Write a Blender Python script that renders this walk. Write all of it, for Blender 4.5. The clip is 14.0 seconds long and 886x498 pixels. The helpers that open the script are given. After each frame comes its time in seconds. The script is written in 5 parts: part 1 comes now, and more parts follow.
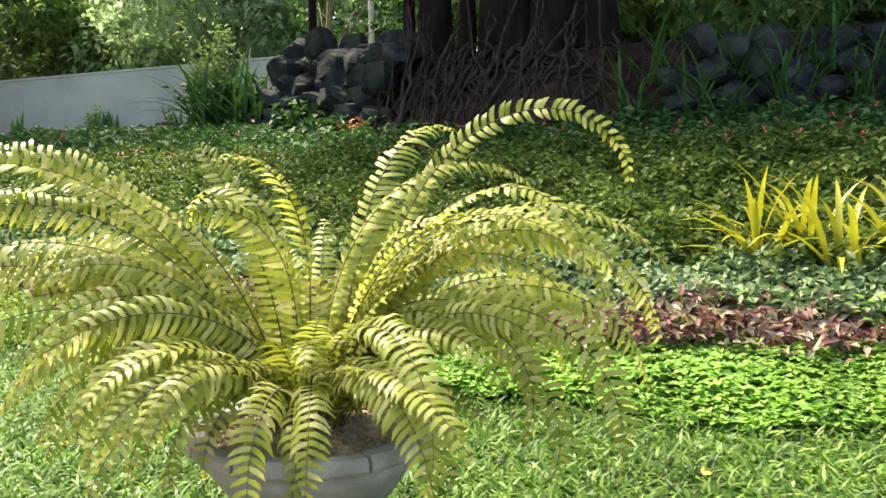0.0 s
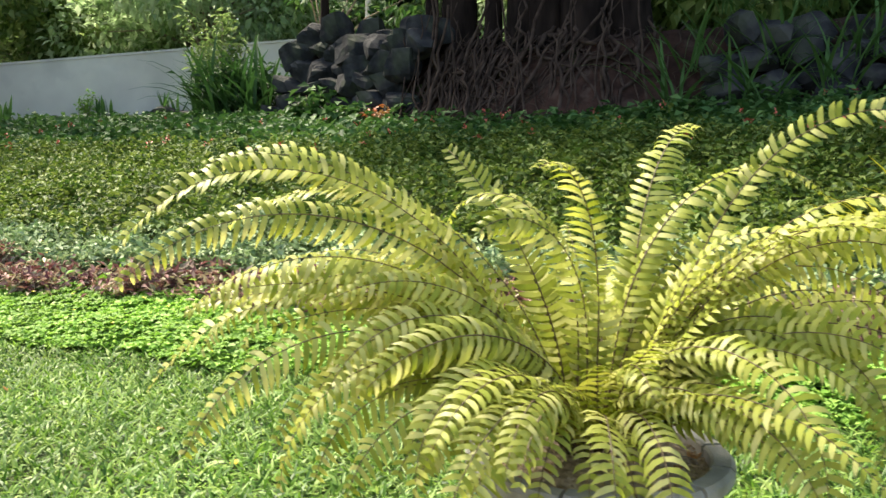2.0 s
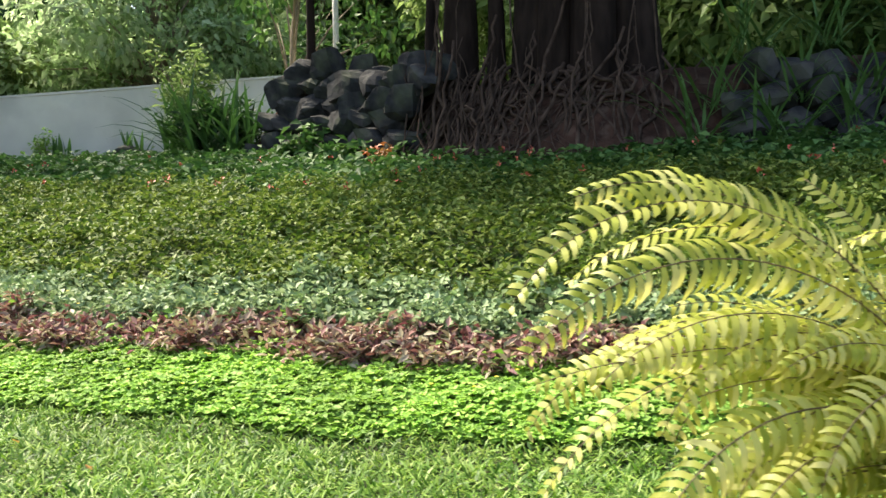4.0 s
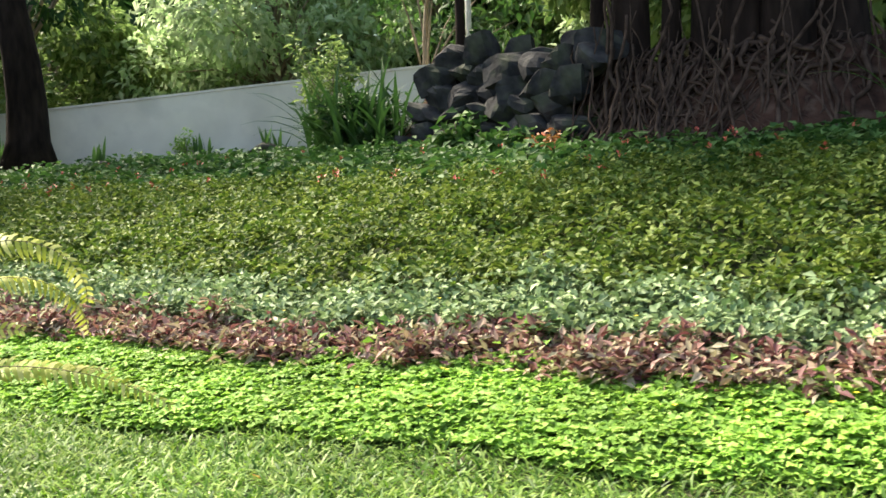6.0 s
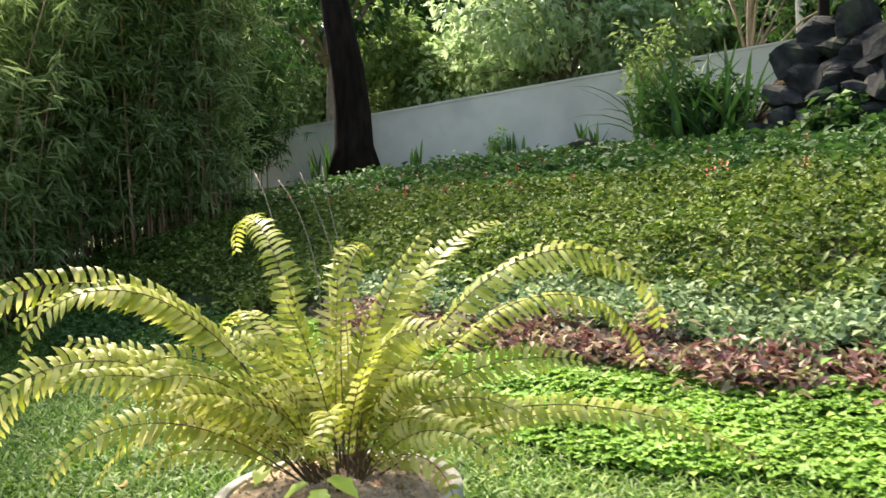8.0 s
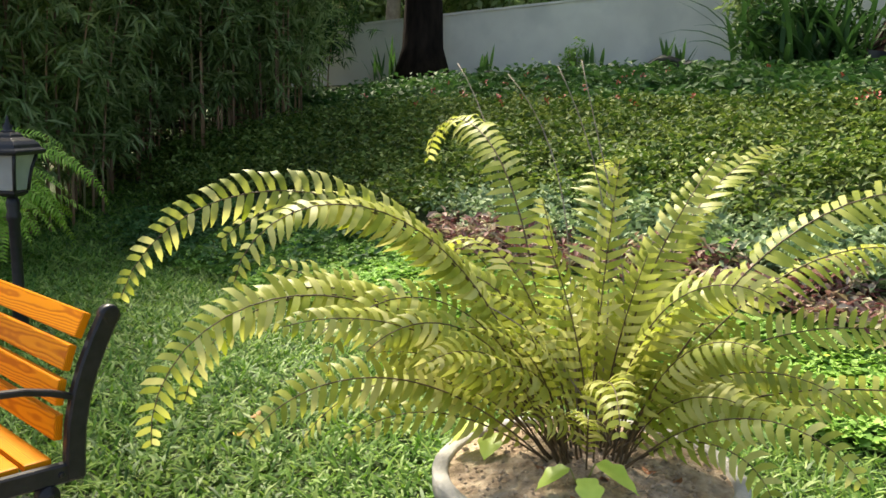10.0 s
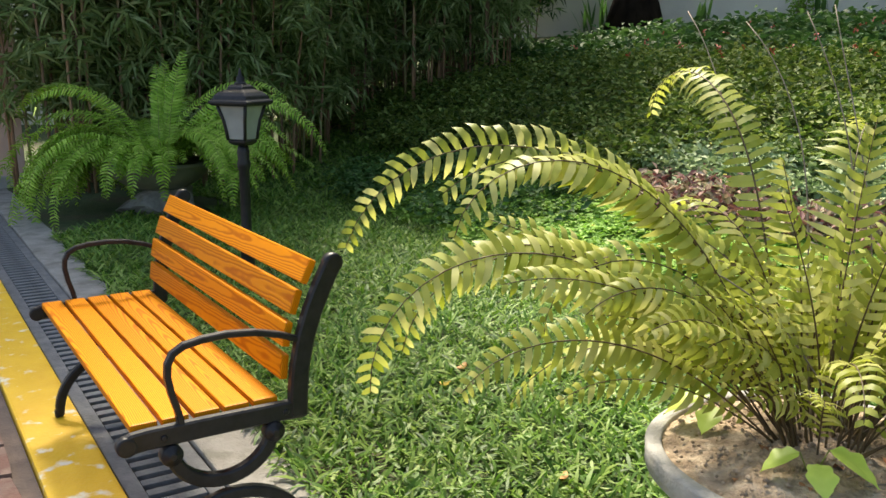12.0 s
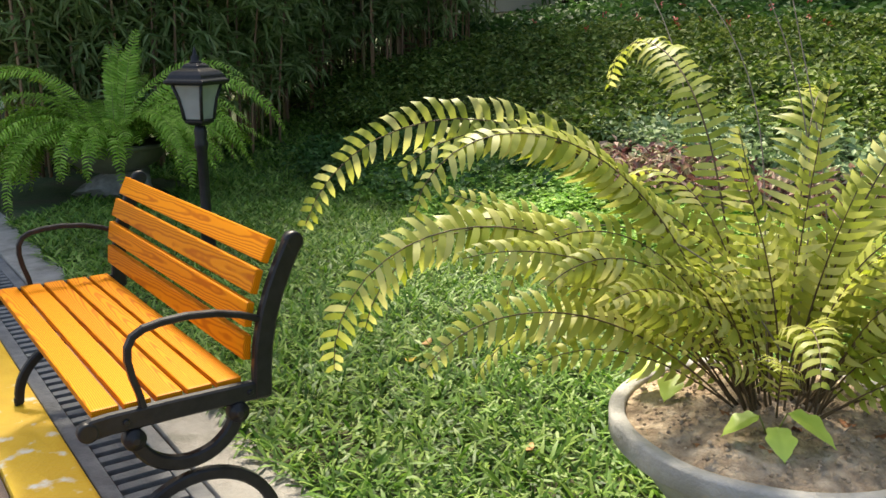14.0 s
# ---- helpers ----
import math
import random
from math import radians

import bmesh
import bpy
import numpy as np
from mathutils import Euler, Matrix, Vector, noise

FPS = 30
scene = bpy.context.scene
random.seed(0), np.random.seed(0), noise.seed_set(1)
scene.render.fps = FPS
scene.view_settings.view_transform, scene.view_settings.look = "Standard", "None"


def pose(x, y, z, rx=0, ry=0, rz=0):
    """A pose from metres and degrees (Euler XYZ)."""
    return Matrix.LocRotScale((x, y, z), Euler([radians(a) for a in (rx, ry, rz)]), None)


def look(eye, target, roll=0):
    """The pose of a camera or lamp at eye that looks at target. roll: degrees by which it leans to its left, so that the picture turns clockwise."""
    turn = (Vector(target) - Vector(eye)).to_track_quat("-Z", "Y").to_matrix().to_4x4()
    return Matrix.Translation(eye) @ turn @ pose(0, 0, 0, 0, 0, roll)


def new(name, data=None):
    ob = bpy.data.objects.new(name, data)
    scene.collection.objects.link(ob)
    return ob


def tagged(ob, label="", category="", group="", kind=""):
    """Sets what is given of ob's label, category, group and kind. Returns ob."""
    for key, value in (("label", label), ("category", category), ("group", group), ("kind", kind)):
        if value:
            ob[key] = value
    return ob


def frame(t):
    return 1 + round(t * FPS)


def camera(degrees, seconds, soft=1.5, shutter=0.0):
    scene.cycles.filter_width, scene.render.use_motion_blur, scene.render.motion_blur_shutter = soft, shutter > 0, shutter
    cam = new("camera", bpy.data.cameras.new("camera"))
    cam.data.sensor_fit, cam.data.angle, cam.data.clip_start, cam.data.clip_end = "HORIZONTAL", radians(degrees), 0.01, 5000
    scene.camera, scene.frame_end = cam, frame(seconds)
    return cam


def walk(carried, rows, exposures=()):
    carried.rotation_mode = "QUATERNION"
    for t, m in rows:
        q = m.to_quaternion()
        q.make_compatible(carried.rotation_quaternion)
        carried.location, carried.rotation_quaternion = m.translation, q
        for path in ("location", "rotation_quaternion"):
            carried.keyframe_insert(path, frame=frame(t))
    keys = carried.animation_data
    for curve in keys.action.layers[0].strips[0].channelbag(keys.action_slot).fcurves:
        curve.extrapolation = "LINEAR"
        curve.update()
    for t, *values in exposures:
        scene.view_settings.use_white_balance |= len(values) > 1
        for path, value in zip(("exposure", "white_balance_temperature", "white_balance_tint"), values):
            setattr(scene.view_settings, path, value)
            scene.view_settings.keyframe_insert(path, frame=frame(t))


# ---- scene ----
cam = camera(53.8, 14.0, shutter=0.3)
PATH = [
    (0, (-0.046, 0.085, 1.407), (-0.935, 1.866, 1.213), -0.3),
    (0.5, (-0.308, 0.140, 1.431), (-1.202, 1.918, 1.234), -1.3),
    (1, (-0.555, 0.083, 1.409), (-1.458, 1.857, 1.214), 0.0),
    (1.5, (-0.791, -0.134, 1.441), (-1.639, 1.665, 1.234), 0.1),
    (2, (-1.137, -0.151, 1.475), (-1.946, 1.664, 1.246), -0.3),
    (2.5, (-1.466, -0.101, 1.507), (-2.241, 1.733, 1.320), -1.4),
    (3, (-1.901, -0.169, 1.521), (-2.580, 1.707, 1.382), -0.4),
    (3.2, (-2.051, -0.170, 1.506), (-2.689, 1.721, 1.368), -0.6),
    (5.3, (-3.281, 0.302, 1.430), (-4.062, 2.139, 1.314), -1.7),
    (5.5, (-3.433, 0.347, 1.447), (-4.243, 2.171, 1.334), -2.1),
    (6, (-3.806, 0.430, 1.424), (-4.680, 2.223, 1.278), -2.0),
    (6.5, (-4.201, 0.450, 1.419), (-5.074, 2.238, 1.217), -2.6),
    (7, (-4.640, 0.490, 1.440), (-5.679, 2.188, 1.242), -2.9),
    (7.5, (-4.940, 0.421, 1.515), (-6.284, 1.893, 1.357), -2.6),
    (8, (-5.430, 0.477, 1.463), (-6.790, 1.938, 1.341), -3.4),
    (8.2, (-5.570, 0.513, 1.452), (-6.965, 1.939, 1.333), -2.8),
    (10.3, (-6.532, 0.469, 1.463), (-7.940, 1.844, 1.106), 1.2),
    (10.5, (-6.547, 0.470, 1.461), (-7.989, 1.807, 1.095), 1.3),
    (11, (-6.570, 0.475, 1.461), (-8.098, 1.698, 1.051), 1.2),
    (11.5, (-6.570, 0.464, 1.459), (-8.223, 1.508, 1.039), 0.2),
    (12, (-6.562, 0.471, 1.461), (-8.220, 1.502, 1.030), 0.3),
    (12.5, (-6.559, 0.473, 1.458), (-8.196, 1.534, 1.021), 0.1),
    (13, (-6.560, 0.476, 1.456), (-8.179, 1.556, 0.995), -0.4),
    (13.5, (-6.557, 0.482, 1.454), (-8.169, 1.560, 0.963), -0.5),
    (14, (-6.563, 0.480, 1.454), (-8.167, 1.574, 0.972), -0.5),
]
walk(cam, [(t, look(eye, target, roll)) for t, eye, target, roll in PATH],
     exposures=[(0.0, 1.37, 6950, 10), (3.2, 1.37, 6950, 10), (5.3, 1.52, 7050, 11), (7.5, 1.49, 7100, 11), (10.5, 1.1, 7100, 9), (14.0, 1.06, 7100, 9)])

# ---- light ----
world = bpy.data.worlds.new("sky")
scene.world = world
world.use_nodes = True
wn = world.node_tree
sky = wn.nodes.new("ShaderNodeTexSky")
sky.sky_type, sky.sun_disc = "NISHITA", False
sky.sun_elevation, sky.sun_rotation = radians(52), radians(-72)
sky.dust_density = 3.0
wn.links.new(sky.outputs[0], wn.nodes["Background"].inputs[0])
wn.nodes["Background"].inputs[1].default_value = 0.175
sun = new("sun", bpy.data.lights.new("sun", "SUN"))
sun.data.energy, sun.data.angle, sun.data.color = 5.0, radians(10), (1.0, 0.93, 0.8)
sun.matrix_world = look((-9.5, 3.1, 12.8), (0, 0, 0))


# ---- materials ----
def mat(name, colours, rough=0.6, scale=8.0, detail=4.0, bump=0.0, bump_scale=60.0, metal=0.0, spec=0.5,
        by="noise", leafy=0.0, stretch=(1, 1, 1), blotch=0.0, blotch_colour=(0, 0, 0), blotch_scale=1.5, blotch_at=0.53):
    """A procedural surface: a ramp of colours driven by noise, by object or by island, with a second scale of blotches."""
    m = bpy.data.materials.new(name)
    m.use_nodes = True
    t = m.node_tree
    n, ln = t.nodes, t.links.new
    b = n["Principled BSDF"]
    b.inputs["Roughness"].default_value = rough
    b.inputs["Metallic"].default_value = metal
    b.inputs["Specular IOR Level"].default_value = spec
    tc = n.new("ShaderNodeTexCoord")
    mp = n.new("ShaderNodeMapping")
    mp.inputs["Scale"].default_value = stretch
    ln(tc.outputs["Object"], mp.inputs["Vector"])
    nz = n.new("ShaderNodeTexNoise")
    nz.inputs["Scale"].default_value, nz.inputs["Detail"].default_value = scale, detail
    ln(mp.outputs[0], nz.inputs["Vector"])
    ramp = n.new("ShaderNodeValToRGB")
    el = ramp.color_ramp.elements
    while len(el) < len(colours):
        el.new(0.5)
    for i, c in enumerate(colours):
        f = i / max(1, len(colours) - 1)
        el[i].position = f if by != "noise" else 0.3 + 0.4 * f
        el[i].color = (*c, 1)
    if by == "island":
        ge = n.new("ShaderNodeNewGeometry")
        ln(ge.outputs["Random Per Island"], ramp.inputs[0])
    elif by == "object":
        oi = n.new("ShaderNodeObjectInfo")
        ln(oi.outputs["Random"], ramp.inputs[0])
    else:
        ln(nz.outputs["Fac"], ramp.inputs[0])
    col = ramp.outputs[0]
    if by != "noise":
        hs = n.new("ShaderNodeHueSaturation")
        mr = n.new("ShaderNodeMapRange")
        mr.inputs[3].default_value, mr.inputs[4].default_value = 0.5, 1.5
        ln(nz.outputs["Fac"], mr.inputs[0])
        ln(mr.outputs[0], hs.inputs["Value"])
        ln(col, hs.inputs["Color"])
        col = hs.outputs[0]
    if blotch > 0:
        n2 = n.new("ShaderNodeTexNoise")
        n2.inputs["Scale"].default_value, n2.inputs["Detail"].default_value = blotch_scale, 5
        ln(tc.outputs["Object"], n2.inputs["Vector"])
        r2 = n.new("ShaderNodeValToRGB")
        r2.color_ramp.elements[0].position, r2.color_ramp.elements[1].position = blotch_at, blotch_at + 0.11
        ln(n2.outputs["Fac"], r2.inputs[0])
        mu = n.new("ShaderNodeMath")
        mu.operation = "MULTIPLY"
        mu.inputs[1].default_value = blotch
        ln(r2.outputs[0], mu.inputs[0])
        mx = n.new("ShaderNodeMix")
        mx.data_type = "RGBA"
        ln(mu.outputs[0], mx.inputs["Factor"])
        ln(col, mx.inputs["A"])
        mx.inputs["B"].default_value = (*blotch_colour, 1)
        col = mx.outputs["Result"]
    ln(col, b.inputs["Base Color"])
    if bump > 0:
        bn = n.new("ShaderNodeTexNoise")
        bn.inputs["Scale"].default_value, bn.inputs["Detail"].default_value = bump_scale, 6
        ln(mp.outputs[0], bn.inputs["Vector"])
        bp = n.new("ShaderNodeBump")
        bp.inputs["Strength"].default_value, bp.inputs["Distance"].default_value = bump, 0.02
        ln(bn.outputs["Fac"], bp.inputs["Height"])
        ln(bp.outputs[0], b.inputs["Normal"])
    if leafy > 0:
        tr = n.new("ShaderNodeBsdfTranslucent")
        hs2 = n.new("ShaderNodeHueSaturation")
        hs2.inputs["Value"].default_value, hs2.inputs["Saturation"].default_value = 1.2, 1.05
        ln(col, hs2.inputs["Color"])
        ln(hs2.outputs[0], tr.inputs[0])
        sh = n.new("ShaderNodeMixShader")
        sh.inputs[0].default_value = leafy
        ln(b.outputs[0], sh.inputs[1])
        ln(tr.outputs[0], sh.inputs[2])
        ln(sh.outputs[0], n["Material Output"].inputs[0])
    return m


M_SOIL = mat("lawn_soil", [(0.03, 0.05, 0.015), (0.06, 0.09, 0.025)], 0.95, 12, bump=0.5, blotch=0.6, blotch_colour=(0.07, 0.05, 0.03))
M_GRASS = mat("grass_blades", [(0.03, 0.085, 0.012), (0.09, 0.19, 0.028), (0.16, 0.28, 0.045), (0.28, 0.38, 0.1)], 0.5, 1.2, by="island", leafy=0.3, spec=0.25)
M_CLOVER = mat("groundcover_leaf", [(0.13, 0.27, 0.04), (0.22, 0.39, 0.07), (0.35, 0.53, 0.12)], 0.6, 1.5, by="island", leafy=0.3, spec=0.25)
M_RED = mat("maroon_leaf", [(0.12, 0.042, 0.044), (0.21, 0.095, 0.088), (0.35, 0.22, 0.18), (0.26, 0.26, 0.13), (0.44, 0.35, 0.28)], 0.6, 2.0, by="island", leafy=0.2, spec=0.25)
M_GREY = mat("grey_green_leaf", [(0.1, 0.17, 0.07), (0.2, 0.29, 0.13), (0.33, 0.41, 0.22)], 0.6, 2.0, by="island", leafy=0.2, spec=0.25)
M_HEDGE = mat("hedge_leaf", [(0.03, 0.068, 0.012), (0.075, 0.133, 0.022), (0.135, 0.195, 0.038), (0.21, 0.265, 0.07)], 0.6, 0.8, by="island", leafy=0.25, spec=0.2)
M_BROAD = mat("broad_leaf", [(0.025, 0.075, 0.018), (0.06, 0.14, 0.035), (0.11, 0.2, 0.055)], 0.6, 0.8, by="island", leafy=0.25, spec=0.25)
M_DARKLEAF = mat("dark_tree_leaf", [(0.015, 0.045, 0.015), (0.035, 0.09, 0.025), (0.07, 0.15, 0.035)], 0.6, 0.4, by="island", leafy=0.25, spec=0.25)
# Light green leaf, made paler still: sun on the far foliage is in the colour.
M_LIGHTLEAF = mat("pale_sunlit_leaf", [(0.24, 0.36, 0.16), (0.38, 0.5, 0.27), (0.52, 0.61, 0.4)], 0.6, 0.4, by="island", leafy=0.55, spec=0.25)
M_MIDLEAF = mat("mid_green_tree_leaf", [(0.09, 0.16, 0.045), (0.18, 0.27, 0.085), (0.3, 0.39, 0.15)], 0.6, 0.4, by="island", leafy=0.35, spec=0.25)
M_BAMBOO = mat("bamboo_leaf", [(0.13, 0.2, 0.07), (0.25, 0.35, 0.13), (0.44, 0.52, 0.26)], 0.55, 0.6, by="island", leafy=0.6, spec=0.25)
M_CULM = mat("bamboo_culm", [(0.16, 0.095, 0.055), (0.34, 0.2, 0.12), (0.15, 0.16, 0.06)], 0.6, 3.0, by="object", bump=0.2)
M_FERN = mat("fern_yellow_green", [(0.2, 0.25, 0.025), (0.38, 0.41, 0.085), (0.53, 0.525, 0.2)], 0.45, 5.0, by="island", leafy=0.45, spec=0.25)
M_FERN_OLD = mat("fern_olive", [(0.13, 0.17, 0.015), (0.24, 0.27, 0.035), (0.38, 0.38, 0.07)], 0.5, 5.0, by="island", leafy=0.3, spec=0.25)
M_FERN3 = mat("fern_green", [(0.12, 0.25, 0.02), (0.25, 0.43, 0.05), (0.38, 0.54, 0.1)], 0.5, 5.0, by="island", leafy=0.3, spec=0.2)
M_RACHIS = mat("fern_stem", [(0.05, 0.03, 0.015), (0.12, 0.08, 0.03)], 0.6, 20)
M_STEMG = mat("green_stem", [(0.16, 0.18, 0.03), (0.2, 0.24, 0.05)], 0.6, 20)
M_YELLOW = mat("yellow_strap_leaf", [(0.5, 0.3, 0.02), (0.45, 0.42, 0.04), (0.25, 0.35, 0.05)], 0.4, 4, by="island", leafy=0.3)
M_FALLEN = mat("fallen_leaf", [(0.55, 0.4, 0.04), (0.45, 0.22, 0.05)], 0.6, 30, by="object", leafy=0.2)
M_ORANGE = mat("orange_leaf", [(0.45, 0.12, 0.05), (0.3, 0.2, 0.05)], 0.5, 6, by="island", leafy=0.2)
M_CONC = mat("grey_concrete", [(0.25, 0.245, 0.23), (0.38, 0.37, 0.35)], 0.85, 9, 8, bump=0.35, bump_scale=90, blotch=0.5, blotch_colour=(0.17, 0.17, 0.145), blotch_scale=4)
# Blotchy concrete, darkened overall to stand in for shade on the margin.
M_STRIP = mat("blotchy_shaded_concrete", [(0.2, 0.19, 0.17), (0.31, 0.295, 0.265)], 0.9, 9, 8, bump=0.4, bump_scale=80, blotch=0.6, blotch_colour=(0.12, 0.115, 0.09), blotch_scale=5)
M_DRAIN = mat("drain_concrete", [(0.09, 0.095, 0.1), (0.16, 0.165, 0.17)], 0.8, 14, 8, bump=0.3, blotch=0.4, blotch_colour=(0.2, 0.2, 0.19), blotch_scale=6)
M_PIT = mat("drain_pit", [(0.015, 0.015, 0.013), (0.03, 0.03, 0.025)], 0.9, 10)
M_KERB = mat("yellow_kerb_paint", [(0.72, 0.42, 0.01), (0.8, 0.5, 0.02)], 0.55, 7, 6, bump=0.2, blotch=0.95, blotch_colour=(0.78, 0.74, 0.64), blotch_scale=11, blotch_at=0.585)
M_PAVE = mat("red_brown_paving", [(0.12, 0.055, 0.04), (0.2, 0.1, 0.075), (0.27, 0.19, 0.15)], 0.75, 9, 6, by="object", bump=0.3, blotch=0.35, blotch_colour=(0.27, 0.22, 0.18), blotch_scale=5)
M_PAVE_FAR = mat("red_brown_paving_rest", [(0.12, 0.055, 0.04), (0.2, 0.1, 0.075), (0.27, 0.19, 0.15)], 0.75, 9, 6, by="island", bump=0.3, blotch=0.35, blotch_colour=(0.27, 0.22, 0.18), blotch_scale=5)
M_ROADBED = mat("paving_joint", [(0.1, 0.08, 0.07), (0.16, 0.12, 0.1)], 0.9, 10, bump=0.3)
M_WALL = mat("white_painted_wall", [(0.68, 0.64, 0.58), (0.8, 0.76, 0.69)], 0.8, 1.2, 8, bump=0.1, blotch=0.35, blotch_colour=(0.5, 0.49, 0.45), blotch_scale=0.8)
M_ROCK = mat("dark_rock", [(0.013, 0.014, 0.015), (0.035, 0.036, 0.038), (0.085, 0.084, 0.08)], 0.85, 3, 8, bump=0.8, bump_scale=12, blotch=0.45, blotch_colour=(0.04, 0.055, 0.025), blotch_scale=2, spec=0.1)
# Near-black because the trunks' shade is put into the bark colour.
M_SHADED_BARK = mat("shaded_bark", [(0.008, 0.006, 0.005), (0.03, 0.021, 0.017)], 0.9, 6, 8, bump=0.9, bump_scale=14, stretch=(1, 1, 0.25), spec=0.08)
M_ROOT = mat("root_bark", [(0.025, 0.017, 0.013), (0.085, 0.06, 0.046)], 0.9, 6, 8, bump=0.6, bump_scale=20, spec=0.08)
M_PALEBARK = mat("pale_bark", [(0.2, 0.16, 0.12), (0.32, 0.27, 0.21)], 0.9, 5, 6, bump=0.5, spec=0.08)
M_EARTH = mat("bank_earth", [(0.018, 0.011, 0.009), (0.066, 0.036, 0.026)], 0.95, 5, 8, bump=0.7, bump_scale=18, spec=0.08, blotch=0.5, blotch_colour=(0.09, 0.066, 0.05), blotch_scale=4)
M_POTSOIL = mat("sandy_potting_soil", [(0.22, 0.155, 0.1), (0.36, 0.27, 0.185), (0.5, 0.4, 0.29)], 0.95, 24, 8, bump=0.9, bump_scale=70, blotch=0.35, blotch_colour=(0.13, 0.09, 0.06), blotch_scale=7)
M_GREYROCK = mat("grey_boulder", [(0.1, 0.1, 0.095), (0.2, 0.2, 0.19), (0.32, 0.31, 0.29)], 0.9, 4, 8, bump=0.7, bump_scale=14, blotch=0.5, blotch_colour=(0.06, 0.06, 0.05), blotch_scale=5)
M_OLIVEPOT = mat("olive_glazed_pot", [(0.12, 0.125, 0.08), (0.2, 0.2, 0.14)], 0.55, 6, 6, bump=0.2)
M_IRON = mat("black_cast_iron", [(0.008, 0.008, 0.009), (0.018, 0.018, 0.02)], 0.4, 30, 6, bump=0.1, bump_scale=150, spec=0.3)
M_LAMPGLASS = mat("frosted_lamp_glass", [(0.24, 0.26, 0.25), (0.34, 0.36, 0.35)], 0.3, 8)
M_WHITE = mat("white_paint", [(0.7, 0.7, 0.7), (0.8, 0.8, 0.8)], 0.6, 5)
M_PINK = mat("pink_plaster", [(0.5, 0.36, 0.3), (0.6, 0.44, 0.38)], 0.85, 3, 6, bump=0.1)


def wood_material():
    m = bpy.data.materials.new("orange_varnished_pine")
    m.use_nodes = True
    t = m.node_tree
    n, ln = t.nodes, t.links.new
    b = n["Principled BSDF"]
    tc, mp, oi = n.new("ShaderNodeTexCoord"), n.new("ShaderNodeMapping"), n.new("ShaderNodeObjectInfo")
    mp.inputs["Scale"].default_value = (0.3, 1, 1)
    mp.inputs["Location"].default_value = (0, 0, 0.02)
    mp.inputs["Rotation"].default_value = (0, radians(6), radians(2))
    mr0 = n.new("ShaderNodeMapRange")
    mr0.inputs[3].default_value, mr0.inputs[4].default_value = -0.05, 0.05
    ln(oi.outputs["Random"], mr0.inputs[0])
    cb = n.new("ShaderNodeCombineXYZ")
    mu = n.new("ShaderNodeMath")
    mu.operation = "MULTIPLY"
    mu.inputs[1].default_value = 0.9
    ln(oi.outputs["Random"], mu.inputs[0])
    ln(mu.outputs[0], cb.inputs[0])
    ln(mr0.outputs[0], cb.inputs[1])
    ad = n.new("ShaderNodeVectorMath")
    ad.operation = "ADD"
    ln(tc.outputs["Object"], ad.inputs[0])
    ln(cb.outputs[0], ad.inputs[1])
    ln(ad.outputs[0], mp.inputs["Vector"])
    wv = n.new("ShaderNodeTexWave")
    wv.wave_type, wv.rings_direction = "RINGS", "X"
    wv.inputs["Scale"].default_value, wv.inputs["Distortion"].default_value = 58.0, 5.0
    wv.inputs["Detail"].default_value, wv.inputs["Detail Scale"].default_value = 2.0, 0.35
    ln(mp.outputs[0], wv.inputs["Vector"])
    rp = n.new("ShaderNodeValToRGB")
    e = rp.color_ramp.elements
    e[0].color, e[1].color = (0.42, 0.112, 0.002, 1), (0.66, 0.235, 0.006, 1)
    e[0].position, e[1].position = 0.0, 0.6
    ln(wv.outputs["Fac"], rp.inputs[0])
    hs = n.new("ShaderNodeHueSaturation")
    mr = n.new("ShaderNodeMapRange")
    mr.inputs[3].default_value, mr.inputs[4].default_value = 0.85, 1.1
    ln(oi.outputs["Random"], mr.inputs[0])
    ln(mr.outputs[0], hs.inputs["Value"])
    ln(rp.outputs[0], hs.inputs["Color"])
    ln(hs.outputs[0], b.inputs["Base Color"])
    b.inputs["Roughness"].default_value = 0.42
    b.inputs["Specular IOR Level"].default_value = 0.08
    bp = n.new("ShaderNodeBump")
    bp.inputs["Strength"].default_value, bp.inputs["Distance"].default_value = 0.1, 0.003
    ln(wv.outputs["Fac"], bp.inputs["Height"])
    ln(bp.outputs[0], b.inputs["Normal"])
    return m


M_WOOD = wood_material()

# ---- shape helpers ----
rng = np.random.default_rng(7)


def lawn(x):
    """Height of the lawn, which falls gently along the kerb."""
    return np.interp(np.asarray(x, float), (-60, -9, -7.5, -5.2, -3.6, 0.63, 60), (0.0, 0.0, -0.02, -0.042, 0.0, 0.11, 0.11))


def bank_foot(x):
    """Height of the foot of the planted bank."""
    return np.clip(0.026 * (np.asarray(x, float) + 3.6), -0.1, 0.11)


def skew(x):
    """The kerb and the drain run a little askew."""
    return 0.0166 * np.clip(np.asarray(x, float) + 9.41, -8, 9)


BANK_Y = (-600, 4.25, 4.95, 5.4, 6.1, 7.9, 9.0, 9.9, 13.2, 16.2, 22, 40, 700)
BANK_Z = (0, 0, 0.13, 0.25, 0.48, 1.02, 1.25, 1.38, 1.88, 2.2, 2.6, 3.0, 3.0)
EDGE_X = (-60, -12.2, -9, -6.5, -4.5, -1.5, 6, 60)
EDGE_Y = (15.2, 14.7, 13.6, 12.3, 11.9, 13.0, 13.6, 13.6)


def edge(x):
    """The foot of the raised terrace behind the hedge."""
    return np.interp(x, EDGE_X, EDGE_Y)


